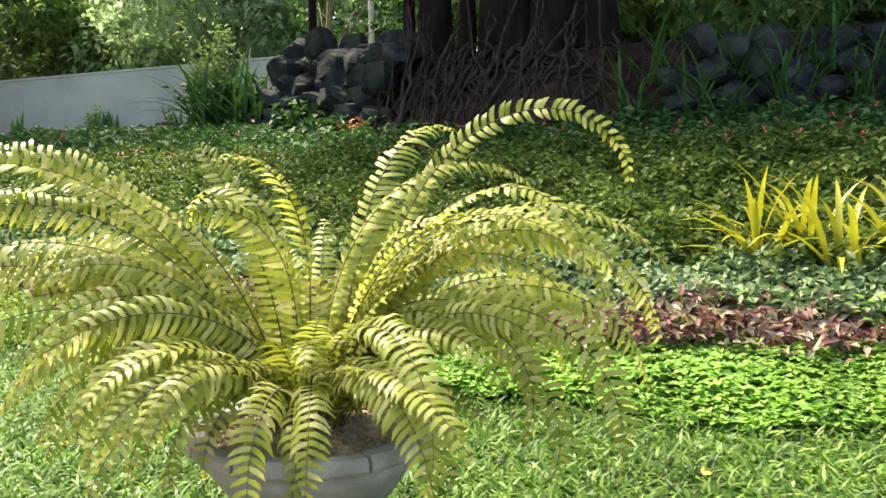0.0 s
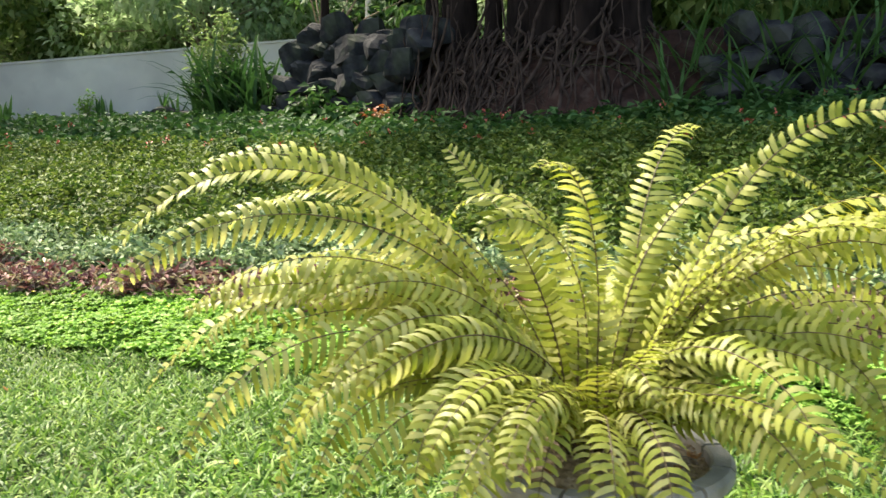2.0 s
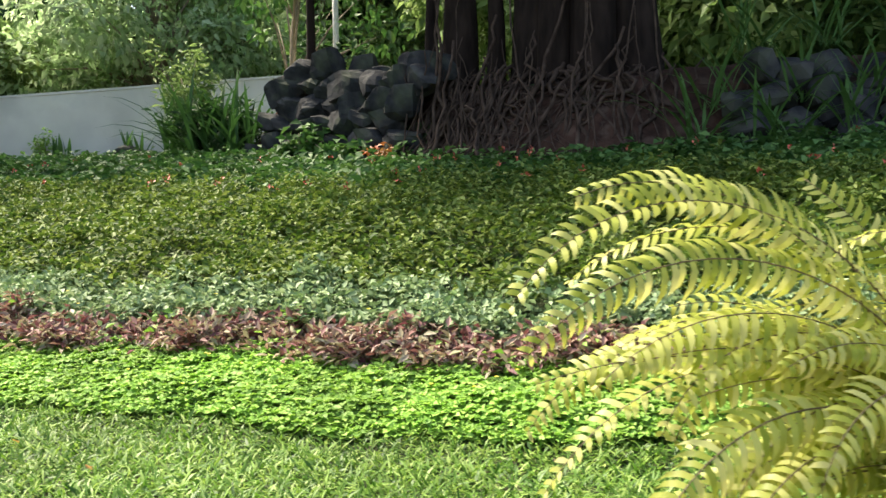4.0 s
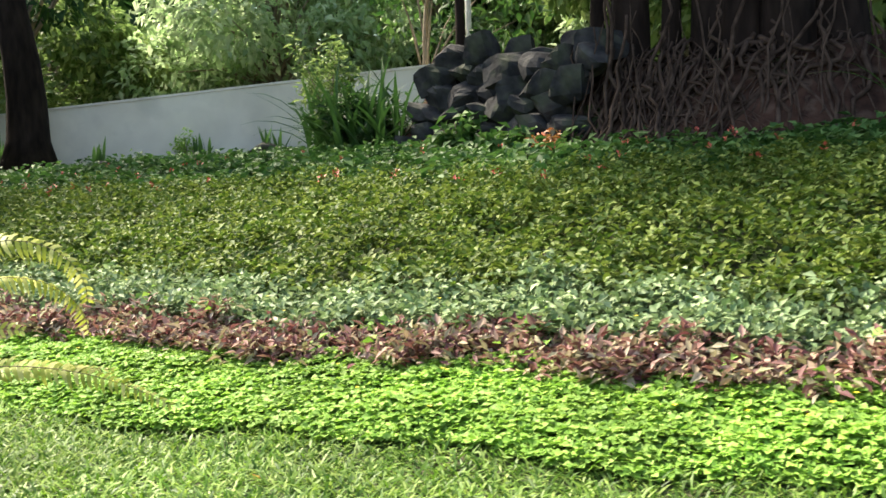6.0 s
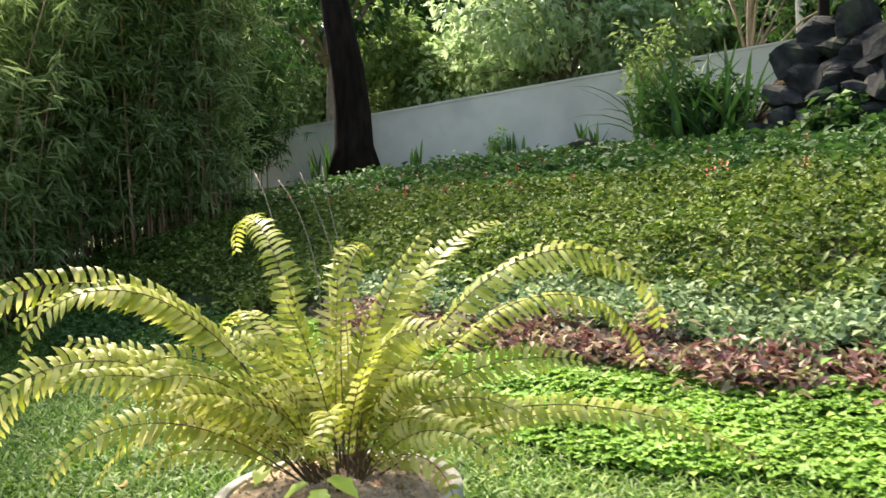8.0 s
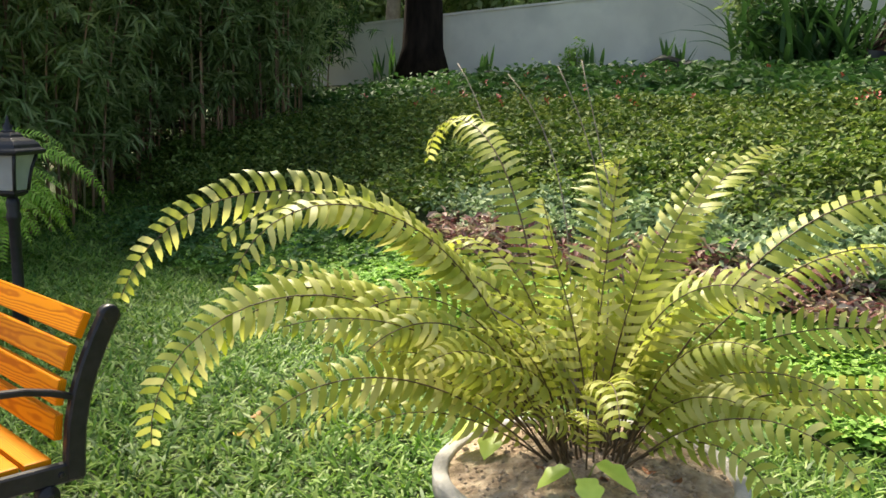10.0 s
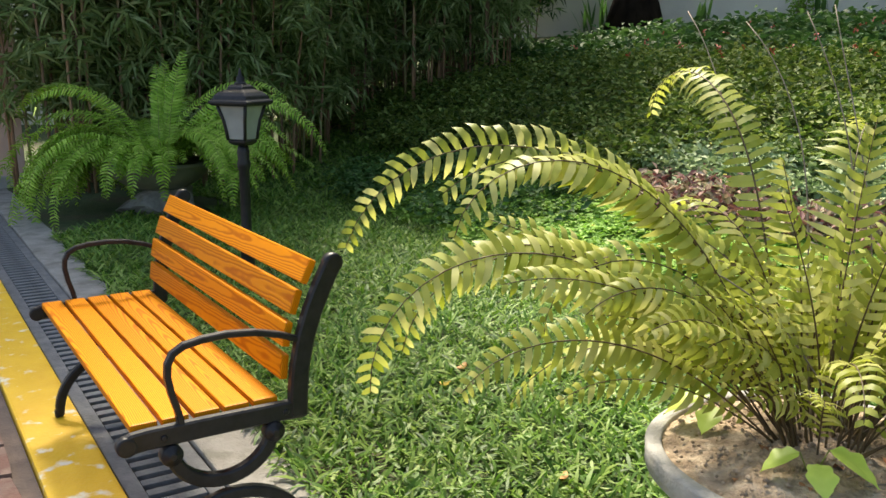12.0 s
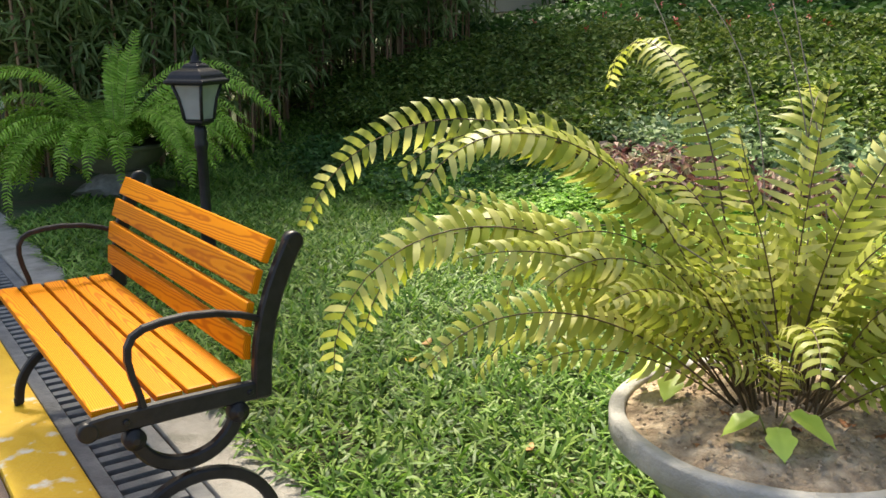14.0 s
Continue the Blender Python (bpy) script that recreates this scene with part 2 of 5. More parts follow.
def ground_z(x, y):
    x, y = np.asarray(x, float), np.asarray(y, float)
    s = np.clip((y - edge(x) + 0.2) / 1.5, 0, 1)
    w = np.clip((x + 12.3) / 1.0, 0, 1) * np.clip((60 - x) / 20, 0, 1)
    k = np.clip((4.4 - y) / 1.5, 0, 1)
    return lawn(x) * k + bank_foot(x) * (1 - k) + np.interp(y, BANK_Y, BANK_Z) + 1.25 * s * s * (3 - 2 * s) * w


def mesh_np(name, V, F):
    """A mesh from vertex and triangle arrays."""
    me = bpy.data.meshes.new(name)
    V, F = np.asarray(V, np.float32), np.asarray(F, np.int32)
    me.vertices.add(len(V))
    me.vertices.foreach_set("co", V.ravel())
    me.loops.add(F.size)
    me.loops.foreach_set("vertex_index", F.ravel())
    me.polygons.add(len(F))
    me.polygons.foreach_set("loop_start", np.arange(0, F.size, 3, dtype=np.int32))
    me.update(calc_edges=True)
    return me


def smooth(me):
    me.polygons.foreach_set("use_smooth", [True] * len(me.polygons))
    return me


def thing(name, data, material, label="", category="", group="", kind="", m=None):
    ob = new(name, data)
    for one in material if isinstance(material, (list, tuple)) else [material]:
        if data and one.name not in [s.name for s in data.materials if s]:
            data.materials.append(one)
    if m is not None:
        ob.matrix_world = m
    return tagged(ob, label, category, group, kind)


def empty(name, label, category, m, group="", kind=""):
    ob = new(name)
    ob.empty_display_size = 0.1
    ob.matrix_world = m
    return tagged(ob, label, category, group, kind)


def part(name, bm, material, parent, label=""):
    """Links a bmesh or a mesh as one mesh object under a thing."""
    if isinstance(bm, bmesh.types.BMesh):
        me = bpy.data.meshes.new(name)
        bm.to_mesh(me)
        bm.free()
    else:
        me = bm
    if not me.materials:
        me.materials.append(material)
    ob = new(name, me)
    ob.parent = parent
    return tagged(ob, label)


def unit(a):
    return a / np.maximum(np.linalg.norm(a, axis=-1, keepdims=True), 1e-9)


def leaves(P, A, N, L, W, fold=0.25, bend=0.15, wide=0.45):
    """Folded leaf blades of four points: bases P, ways A, upper sides N, lengths L, widths W."""
    n = len(P)
    A = unit(A)
    S = unit(np.cross(A, N))
    N = np.cross(S, A)
    L, W = np.broadcast_to(L, n)[:, None], np.broadcast_to(W, n)[:, None]
    mid = P + A * L * wide + N * W * fold
    V = np.stack([P, mid + S * W / 2, mid - S * W / 2, P + A * L - N * L * bend], 1).reshape(-1, 3)
    F = (np.arange(n)[:, None, None] * 4 + np.array([[0, 1, 3], [0, 3, 2]])[None]).reshape(-1, 3)
    return V, F


def blades(P, A, N, L, W, bend=0.5):
    """Curved grass blades of five points."""
    n = len(P)
    A = unit(A)
    S = unit(np.cross(A, N))
    N = np.cross(S, A)
    L, W = np.broadcast_to(L, n)[:, None], np.broadcast_to(W, n)[:, None]
    bend = np.broadcast_to(bend, n)[:, None]
    mid = P + A * L * 0.55 - N * L * bend * 0.12
    V = np.stack([P - S * W * 0.3, P + S * W * 0.3, mid - S * W / 2, mid + S * W / 2, P + A * L - N * L * bend * 0.5], 1).reshape(-1, 3)
    F = (np.arange(n)[:, None, None] * 5 + np.array([[0, 1, 3], [0, 3, 2], [2, 3, 4]])[None]).reshape(-1, 3)
    return V, F


def ways(n, up0, up1):
    """Random directions with an elevation between up0 and up1 degrees."""
    a, e = rng.uniform(0, 2 * np.pi, n), np.radians(rng.uniform(up0, up1, n))
    return np.stack([np.cos(a) * np.cos(e), np.sin(a) * np.cos(e), np.sin(e)], 1)


def sweep(points, radii, sides=8, flat=1.0):
    """A tube along points; flat squeezes it across its second axis. Returns vertices and triangles."""
    P = np.asarray(points, float)
    R = np.broadcast_to(radii, len(P))
    T = unit(np.gradient(P, axis=0))
    ref = np.array([0, 0, 1.0]) if abs(T[:, 2]).mean() < 0.8 else np.array([1.0, 0, 0])
    S = unit(np.cross(T, ref))
    U = np.cross(S, T)
    a = np.arange(sides) * 2 * np.pi / sides + np.pi / sides
    V = (P[:, None] + R[:, None, None] * (S[:, None] * np.cos(a)[None, :, None] + flat * U[:, None] * np.sin(a)[None, :, None])).reshape(-1, 3)
    F = []
    k = sides
    for i in range(len(P) - 1):
        for j in range(k):
            a0, b0 = i * k + j, i * k + (j + 1) % k
            F += [(a0, b0, b0 + k), (a0, b0 + k, a0 + k)]
    for i, o in ((0, 1), (len(P) - 1, -1)):
        for j in range(1, k - 1):
            F.append((i * k, i * k + j + 1, i * k + j) if o > 0 else (i * k, i * k + j, i * k + j + 1))
    return V, np.array(F)


def join(pieces):
    V, F, o = [], [], 0
    for v, f in pieces:
        V.append(v)
        F.append(np.asarray(f) + o)
        o += len(v)
    return np.concatenate(V), np.concatenate(F)


def lathe(profile, sides=48, wobble=0.0):
    """A turned shape about z from (radius, height) pairs."""
    bm = bmesh.new()
    rings = []
    for r, z in profile:
        ring = []
        for i in range(sides):
            a = 2 * math.pi * i / sides
            k = r * (1 + wobble * noise.noise((math.cos(a) * 2, math.sin(a) * 2, z * 4)))
            ring.append(bm.verts.new((k * math.cos(a), k * math.sin(a), z)))
        rings.append(ring)
    for a, b in zip(rings, rings[1:]):
        for i in range(sides):
            bm.faces.new((a[i], a[(i + 1) % sides], b[(i + 1) % sides], b[i]))
    bm.faces.new(list(reversed(rings[0])))
    bm.faces.new(rings[-1])
    for f in bm.faces:
        f.smooth = len(f.verts) == 4
    for e in bm.edges:
        e.smooth = not (len(e.link_faces) == 2 and e.calc_face_angle(0) > 0.7)
    return bm


def box(x0, x1, y0, y1, z0, z1, bevel=0.0):
    bm = bmesh.new()
    bmesh.ops.create_cube(bm, size=1)
    for v in bm.verts:
        v.co = (x0 + (v.co.x + 0.5) * (x1 - x0), y0 + (v.co.y + 0.5) * (y1 - y0), z0 + (v.co.z + 0.5) * (z1 - z0))
    if bevel:
        bmesh.ops.bevel(bm, geom=bm.edges[:], offset=bevel, segments=2, affect="EDGES", profile=0.6)
    return bm


def strip(x0, x1, y0, y1, z0, z1, step=0.5, bevel=0.0, rough=0.0):
    """A long block along x that follows the fall of the lawn; z0 and z1 are over it."""
    bm = box(x0, x1, y0, y1, z0, z1, bevel)
    n = max(1, int((x1 - x0) / step))
    for i in range(1, n):
        x = x0 + (x1 - x0) * i / n
        bmesh.ops.bisect_plane(bm, geom=bm.verts[:] + bm.edges[:] + bm.faces[:], plane_co=(x, 0, 0), plane_no=(1, 0, 0))
    for v in bm.verts:
        v.co.z += float(lawn(v.co.x)) + rough * noise.noise(v.co * 3)
        v.co.y += rough * noise.noise(v.co * 4 + Vector((9, 0, 0))) + float(skew(v.co.x))
    return bm


# ---- ground ----
def axis(lo, hi, fine_lo, fine_hi, fine):
    inner = np.arange(fine_lo, fine_hi + fine / 2, fine)
    steps = np.cumsum(fine * 1.35 ** np.arange(1, 60))
    left, right = fine_lo - steps, fine_hi + steps
    return np.concatenate([[lo], left[left > lo][::-1], inner, right[right < hi], [hi]])


def build_ground():
    xs, ys = axis(-700, 700, -24, 6, 0.25), np.sort(np.append(axis(-700, 700, 1.0, 17, 0.2), np.arange(1.25, 1.79, 0.02)))
    X, Y = np.meshgrid(xs, ys)
    Z = ground_z(X, Y)
    bumps = np.array([noise.noise((x * 0.9, y * 0.9, 0)) for x, y in zip(X.ravel(), Y.ravel())]).reshape(X.shape)
    Z = Z + 0.02 * bumps * (np.abs(X) < 40) * (Y > 1.9)
    Z = np.where(Y < 1.55 + skew(X), lawn(X) - 0.35, Z)
    V = np.stack([X, Y, Z], -1).reshape(-1, 3)
    w = len(xs)
    i = (np.arange(len(ys) - 1)[:, None] * w + np.arange(w - 1)[None]).ravel()
    F = np.concatenate([np.stack([i, i + 1, i + w + 1], 1), np.stack([i, i + w + 1, i + w], 1)])
    thing("ground", smooth(mesh_np("ground", V, F)), M_SOIL, "dark garden earth under the lawn and planted bank", "ground", kind="structure")


build_ground()


def build_road():
    """The paved way, its yellow kerb, the covered drain and the concrete margin of the lawn."""
    road = empty("road", "red-brown stone paving of the driveway", "road", Matrix(), kind="structure")
    part("roadbed", strip(-60, 30, -12, 0.762, -0.3, -0.03, 2.0), M_ROADBED, road)
    me = bpy.data.meshes.new("kerb")
    bm = strip(-60, 30, 0.766, 1.0, -0.3, 0.0, 0.5, 0.014, 0.006)
    bm.to_mesh(me)
    bm.free()
    thing("kerb", me, M_KERB, "yellow painted concrete kerb with worn white patches", "kerb", kind="structure")
    me = bpy.data.meshes.new("margin")
    bm = strip(-60, 30, 1.312, 1.57, -0.3, 0.002, 0.4, 0.01, 0.012)
    bm.to_mesh(me)
    bm.free()
    thing("pavement", me, M_STRIP, "blotchy concrete margin between drain and lawn, darkened in place of shade", "pavement", kind="structure")
    drain = empty("drain", "dark concrete drain cover with slotted bars beside the kerb", "drain", Matrix(), kind="structure")
    part("channel", strip(-60, 30, 1.002, 1.308, -0.34, -0.16, 2.0), M_PIT, drain)
    part("rail", strip(-60, 30, 1.004, 1.064, -0.159, -0.012, 1.0, 0.006), M_DRAIN, drain)
    part("rail", strip(-60, 30, 1.246, 1.306, -0.159, -0.012, 1.0, 0.006), M_DRAIN, drain)
    bar = bpy.data.meshes.new("bar")
    bm = box(-0.022, 0.022, 1.066, 1.244, -0.07, -0.016, 0.004)
    bm.to_mesh(bar)
    bm.free()
    bar.materials.append(M_DRAIN)
    x = -15.6
    while x < -8.2:
        ob = new("bar", bar)
        ob.location = (x, float(skew(x)), float(lawn(x)))
        ob.parent = drain
        x += 0.081
    pieces = []
    for x in np.arange(-8.2, 4, 0.081):
        v = np.array([(x + a, b + float(skew(x)), c + float(lawn(x))) for a in (-0.022, 0.022) for b in (1.066, 1.244) for c in (-0.07, -0.016)])
        pieces.append((v, np.array([(0, 1, 3), (0, 3, 2), (4, 6, 7), (4, 7, 5), (0, 4, 5), (0, 5, 1), (2, 3, 7), (2, 7, 6), (1, 5, 7), (1, 7, 3)])))
    tagged(part("bars", mesh_np("bars", *join(pieces)), M_DRAIN, drain), kind="stuff")
    pieces = []
    for i in range(40):
        for j in range(16):
            for x0, y0, keep in ((-6.95, 0.52, True), (-14.0, -0.38, False)):
                cx, cy = x0 + i * 0.27 + (j % 2) * 0.13, y0 - j * 0.19
                if cx > 3 or (not keep and cx > -6.95):
                    continue
                cy += float(skew(cx))
                g = float(lawn(cx)) - 0.004 + rng.uniform(-0.003, 0.003)
                o = [(cx + 0.125 * sx * rng.uniform(0.85, 1.03), cy + 0.086 * sy * rng.uniform(0.85, 1.02)) for sx, sy in ((-1, -1), (1, -1), (1, 1), (-1, 1))]
                v = np.array([(a, q, g) for a, q in o] + [(a, q, g - 0.026) for a, q in o])
                pieces.append((v, np.array([(0, 1, 2), (0, 2, 3), (4, 5, 1), (4, 1, 0), (5, 6, 2), (5, 2, 1), (6, 7, 3), (6, 3, 2), (7, 4, 0), (7, 0, 3)])))
    tagged(part("stones", mesh_np("stones", *join(pieces)), M_PAVE_FAR, road), kind="stuff")
    # paving stones of uneven outline
    local = random.Random(5)
    for i in range(26):
        for j in range(5):
            cx, cy = -14.0 + i * 0.27 + (j % 2) * 0.13, -0.145 + j * 0.19
            bm = bmesh.new()
            top = [bm.verts.new((cx + 0.13 * sx * local.uniform(0.75, 1.08), cy + 0.088 * sy * local.uniform(0.75, 1.05), -0.004 + local.uniform(-0.004, 0.004)))
                   for sx, sy in ((-1, -1), (0, -1.15), (1, -1), (1, 1), (0, 1.15), (-1, 1))]
            for v in top:
                v.co.y = min(v.co.y, 0.758) + float(skew(cx))
                v.co.z += float(lawn(cx))
            f = bm.faces.new(top)
            low = bmesh.ops.extrude_face_region(bm, geom=[f])
            for v in low["geom"]:
                if isinstance(v, bmesh.types.BMVert):
                    v.co.z -= 0.028
            bmesh.ops.recalc_face_normals(bm, faces=bm.faces[:])
            part("stone", bm, M_PAVE, road)


build_road()


def build_boundary_wall():
    """A white rendered wall whose top falls away, with a coping."""
    a, b = Vector((-10.5, 20.8, 0)), Vector((-34.0, 11.3, 0))
    run = (b - a).normalized()
    side = Vector((-run.y, run.x, 0))
    za, zb = 4.5, 2.72
    wall = empty("wall_north", "white rendered garden wall with grey weather stains", "wall", Matrix(), kind="structure")
    for nm, half, lo, hi in (("wall_body", 0.09, None, 0.0), ("coping", 0.12, 0.003, 0.06)):
        bm = bmesh.new()
        n = 40
        rows = []
        for i in range(n + 1):
            p = a.lerp(b, i / n)
            zt = za + (zb - za) * i / n
            z0 = 1.2 if lo is None else zt + lo
            rows.append([bm.verts.new((p.x + side.x * s * half, p.y + side.y * s * half, z)) for s, z in ((-1, z0), (1, z0), (1, zt + hi), (-1, zt + hi))])
        for r, q in zip(rows, rows[1:]):
            for k in range(4):
                bm.faces.new((r[k], r[(k + 1) % 4], q[(k + 1) % 4], q[k]))
        bm.faces.new(rows[0])
        bm.faces.new(rows[-1])
        bmesh.ops.recalc_face_normals(bm, faces=bm.faces[:])
        part(nm, bm, M_WALL, wall)


build_boundary_wall()


# ---- low planting ----
def scatter(x0, x1, y0, y1, per_m2):
    """Uneven random points in a stretch of ground."""
    n = int((x1 - x0) * (y1 - y0) * per_m2)
    return np.stack([rng.uniform(x0, x1, n), rng.uniform(y0, y1, n)], 1)


def front_y(x):
    """Where the lawn meets the ground cover."""
    return 4.5 + 0.07 * np.sin(x * 1.7) + 0.05 * np.sin(x * 4.3 + 1) - 0.1 * np.clip((-x - 10) / 3, 0, 1)


def red_y(x):
    """Where the ground cover meets the maroon border."""
    return 5.16 - 0.035 * np.clip(x + 1, -12, 2) + 0.07 * np.sin(x * 2.1 + 2) + 0.05 * np.sin(x * 5.1)


def lumps(x, y, s, seed=0.0):
    return np.array([noise.noise((a * s, b * s, seed)) for a, b in zip(x, y)])


def build_lawn():
    out = []
    for x0, x1, dens, ln, wd in ((-14.6, 1.2, 2700, 0.084, 0.0125), (-19, -14.6, 1300, 0.095, 0.016), (1.2, 5, 1500, 0.1, 0.016)):
        p = scatter(x0, x1, 1.45, 6.0 if x0 < -15 else 4.75, dens)
        p = p[(p[:, 1] > 1.53 + skew(p[:, 0]) + 0.03 * np.sin(p[:, 0] * 9)) & (p[:, 1] < np.where(p[:, 0] < -14.6, 6.0, front_y(p[:, 0]) + 0.12)) & ((p[:, 0] > -14.5 + 0.3 * np.sin(p[:, 1] * 5)) | (p[:, 1] > 3.1 + 0.2 * np.sin(p[:, 0] * 4)))]
        n = len(p)
        P = np.c_[p, ground_z(p[:, 0], p[:, 1]) + rng.uniform(-0.004, 0.028, n)]
        up = ways(n, 5, 62)
        N = unit(np.c_[rng.normal(0, 0.3, (n, 2)), np.ones(n)])
        out.append(blades(P, up, N, ln * rng.uniform(0.6, 1.35, n), wd * rng.uniform(0.7, 1.3, n), rng.uniform(0.3, 1.1, n)))
    V, F = join(out)
    thing("grass", mesh_np("grass", V, F), M_GRASS, "short broad-bladed green lawn grass", "grass", kind="stuff")


build_lawn()


def build_groundcover():
    p = scatter(-14.2, 4, 4.3, 5.75, 1700)
    f, r = front_y(p[:, 0]), red_y(p[:, 0])
    p = p[(p[:, 1] > f) & (p[:, 1] < r + 0.1)]
    n = len(p)
    h = 0.05 + 0.05 * lumps(p[:, 0], p[:, 1], 3.0) + 0.06 * np.clip((p[:, 1] - front_y(p[:, 0])) * 4, 0, 1)
    base = np.c_[p, ground_z(p[:, 0], p[:, 1]) + np.maximum(h, 0.01) * rng.uniform(0.55, 1.1, n)]
    out = []
    turn = rng.uniform(0, 2 * np.pi, n)
    size = rng.uniform(0.036, 0.066, n)
    for k in range(4):
        a = turn + k * np.pi / 2 + 0.4 * (k % 2)
        A = np.c_[np.cos(a), np.sin(a), rng.uniform(-0.15, 0.3, n)]
        N = unit(np.c_[rng.normal(0, 0.35, (n, 2)), np.ones(n)])
        out.append(leaves(base, A, N, size, size * 0.86, 0.15, 0.1, 0.55))
    thing("ground_cover", mesh_np("ground_cover", *join(out)), M_CLOVER, "bright green creeping peanut ground cover", "ground cover", kind="stuff")


build_groundcover()


def build_bushes(name, label, material, pts, height, length, width, up, per=5, fold=0.2, kind="stuff", bend=0.2, spread=0.1):
    """Low shrubs: at each point a few leaves at rising heights round a short stem."""
    out = []
    n = len(pts)
    z = ground_z(pts[:, 0], pts[:, 1])
    hh = height * (0.75 + 0.5 * lumps(pts[:, 0], pts[:, 1], 1.3, 3.0) + 0.55 * lumps(pts[:, 0], pts[:, 1], 3.7, 8.0))
    for k in range(per):
        f = (0.35 + 0.65 * (k + 1) / per) * rng.uniform(0.8, 1.1, n)
        P = np.c_[pts + rng.normal(0, spread, (n, 2)), z + hh * f]
        A = ways(n, *up)
        N = unit(np.c_[rng.normal(0, 0.5, (n, 2)), np.ones(n)])
        s = rng.uniform(0.7, 1.3, n)
        out.append(leaves(P, A, N, length * s, width * s, fold, bend))
    return thing(name, mesh_np(name, *join(out)), material, label, name.replace("_", " "), kind=kind)


def build_borders():
    p = scatter(-14.0, 4, 4.9, 6.6, 130)
    r = red_y(p[:, 0])
    q = p[(p[:, 1] > r) & (p[:, 1] < r + 0.42)]
    q = np.concatenate([q, scatter(-14, 4, 4.9, 6.6, 60)])
    q = q[q[:, 0] > -11.9]
    q = q[(q[:, 1] > red_y(q[:, 0])) & (q[:, 1] < red_y(q[:, 0]) + 0.36)]
    build_bushes("maroon_border", "maroon and pink leafy border plants in a row", M_RED, q, 0.28, 0.088, 0.036, (-25, 62), 16, spread=0.065)
    q = p[(p[:, 1] > r + 0.3) & (p[:, 1] < r + 1.0)]
    q = np.concatenate([q, scatter(-14, 4, 5.2, 6.9, 110)])
    q = q[q[:, 0] > -12.3]
    q = q[(q[:, 1] > red_y(q[:, 0]) + 0.38) & (q[:, 1] < red_y(q[:, 0]) + 1.0)]
    build_bushes("grey_green_border", "pale grey-green low leafy border shrubs", M_GREY, q, 0.32, 0.07, 0.042, (-10, 60), 13, spread=0.08)
    q = scatter(-21, 6, 4.6, 10.2, 115)
    q = q[(q[:, 1] > np.where(q[:, 0] > -12, red_y(q[:, 0]) + 0.95, 5.85 + 0.2 * np.sin(q[:, 0] * 2))) & (q[:, 0] - q[:, 1] * 0.9 > -25.5)]
    build_bushes("clipped_hedge", "dense small-leaved green hedge planted on the bank", M_HEDGE, q, 0.38, 0.074, 0.043, (-20, 55), 13, spread=0.08)
    q = scatter(-16.4, -11.6, 4.2, 6.2, 120)
    q = q[((q[:, 0] + 13.9) / 2.1) ** 2 + ((q[:, 1] - 5.1) / 0.72) ** 2 < 1 + 0.2 * np.sin(q[:, 0] * 7)]
    build_bushes("leafy_mound", "low mound of dark green leafy ground cover in the lawn", M_BROAD, q, 0.2, 0.075, 0.05, (-20, 45), 8, spread=0.07)
    q = scatter(-10.5, 3, 5.0, 6.3, 5)
    q = q[(q[:, 1] > red_y(q[:, 0])) & (q[:, 1] < red_y(q[:, 0]) + 0.4)]
    build_bushes("green_weeds", "green leafy weeds growing through the maroon border", M_CLOVER, q, 0.33, 0.075, 0.05, (-20, 40), 9, spread=0.06)
    q = scatter(-23, 7, 9.8, 15.0, 45)
    q = q[(q[:, 1] < edge(q[:, 0]) + 0.1) & (q[:, 0] - q[:, 1] * 0.9 > -31)]
    build_bushes("leafy_underplanting", "broad-leaved green plants along the top of the bank", M_BROAD, q, 0.36, 0.14, 0.085, (-20, 45), 8, spread=0.12)


build_borders()


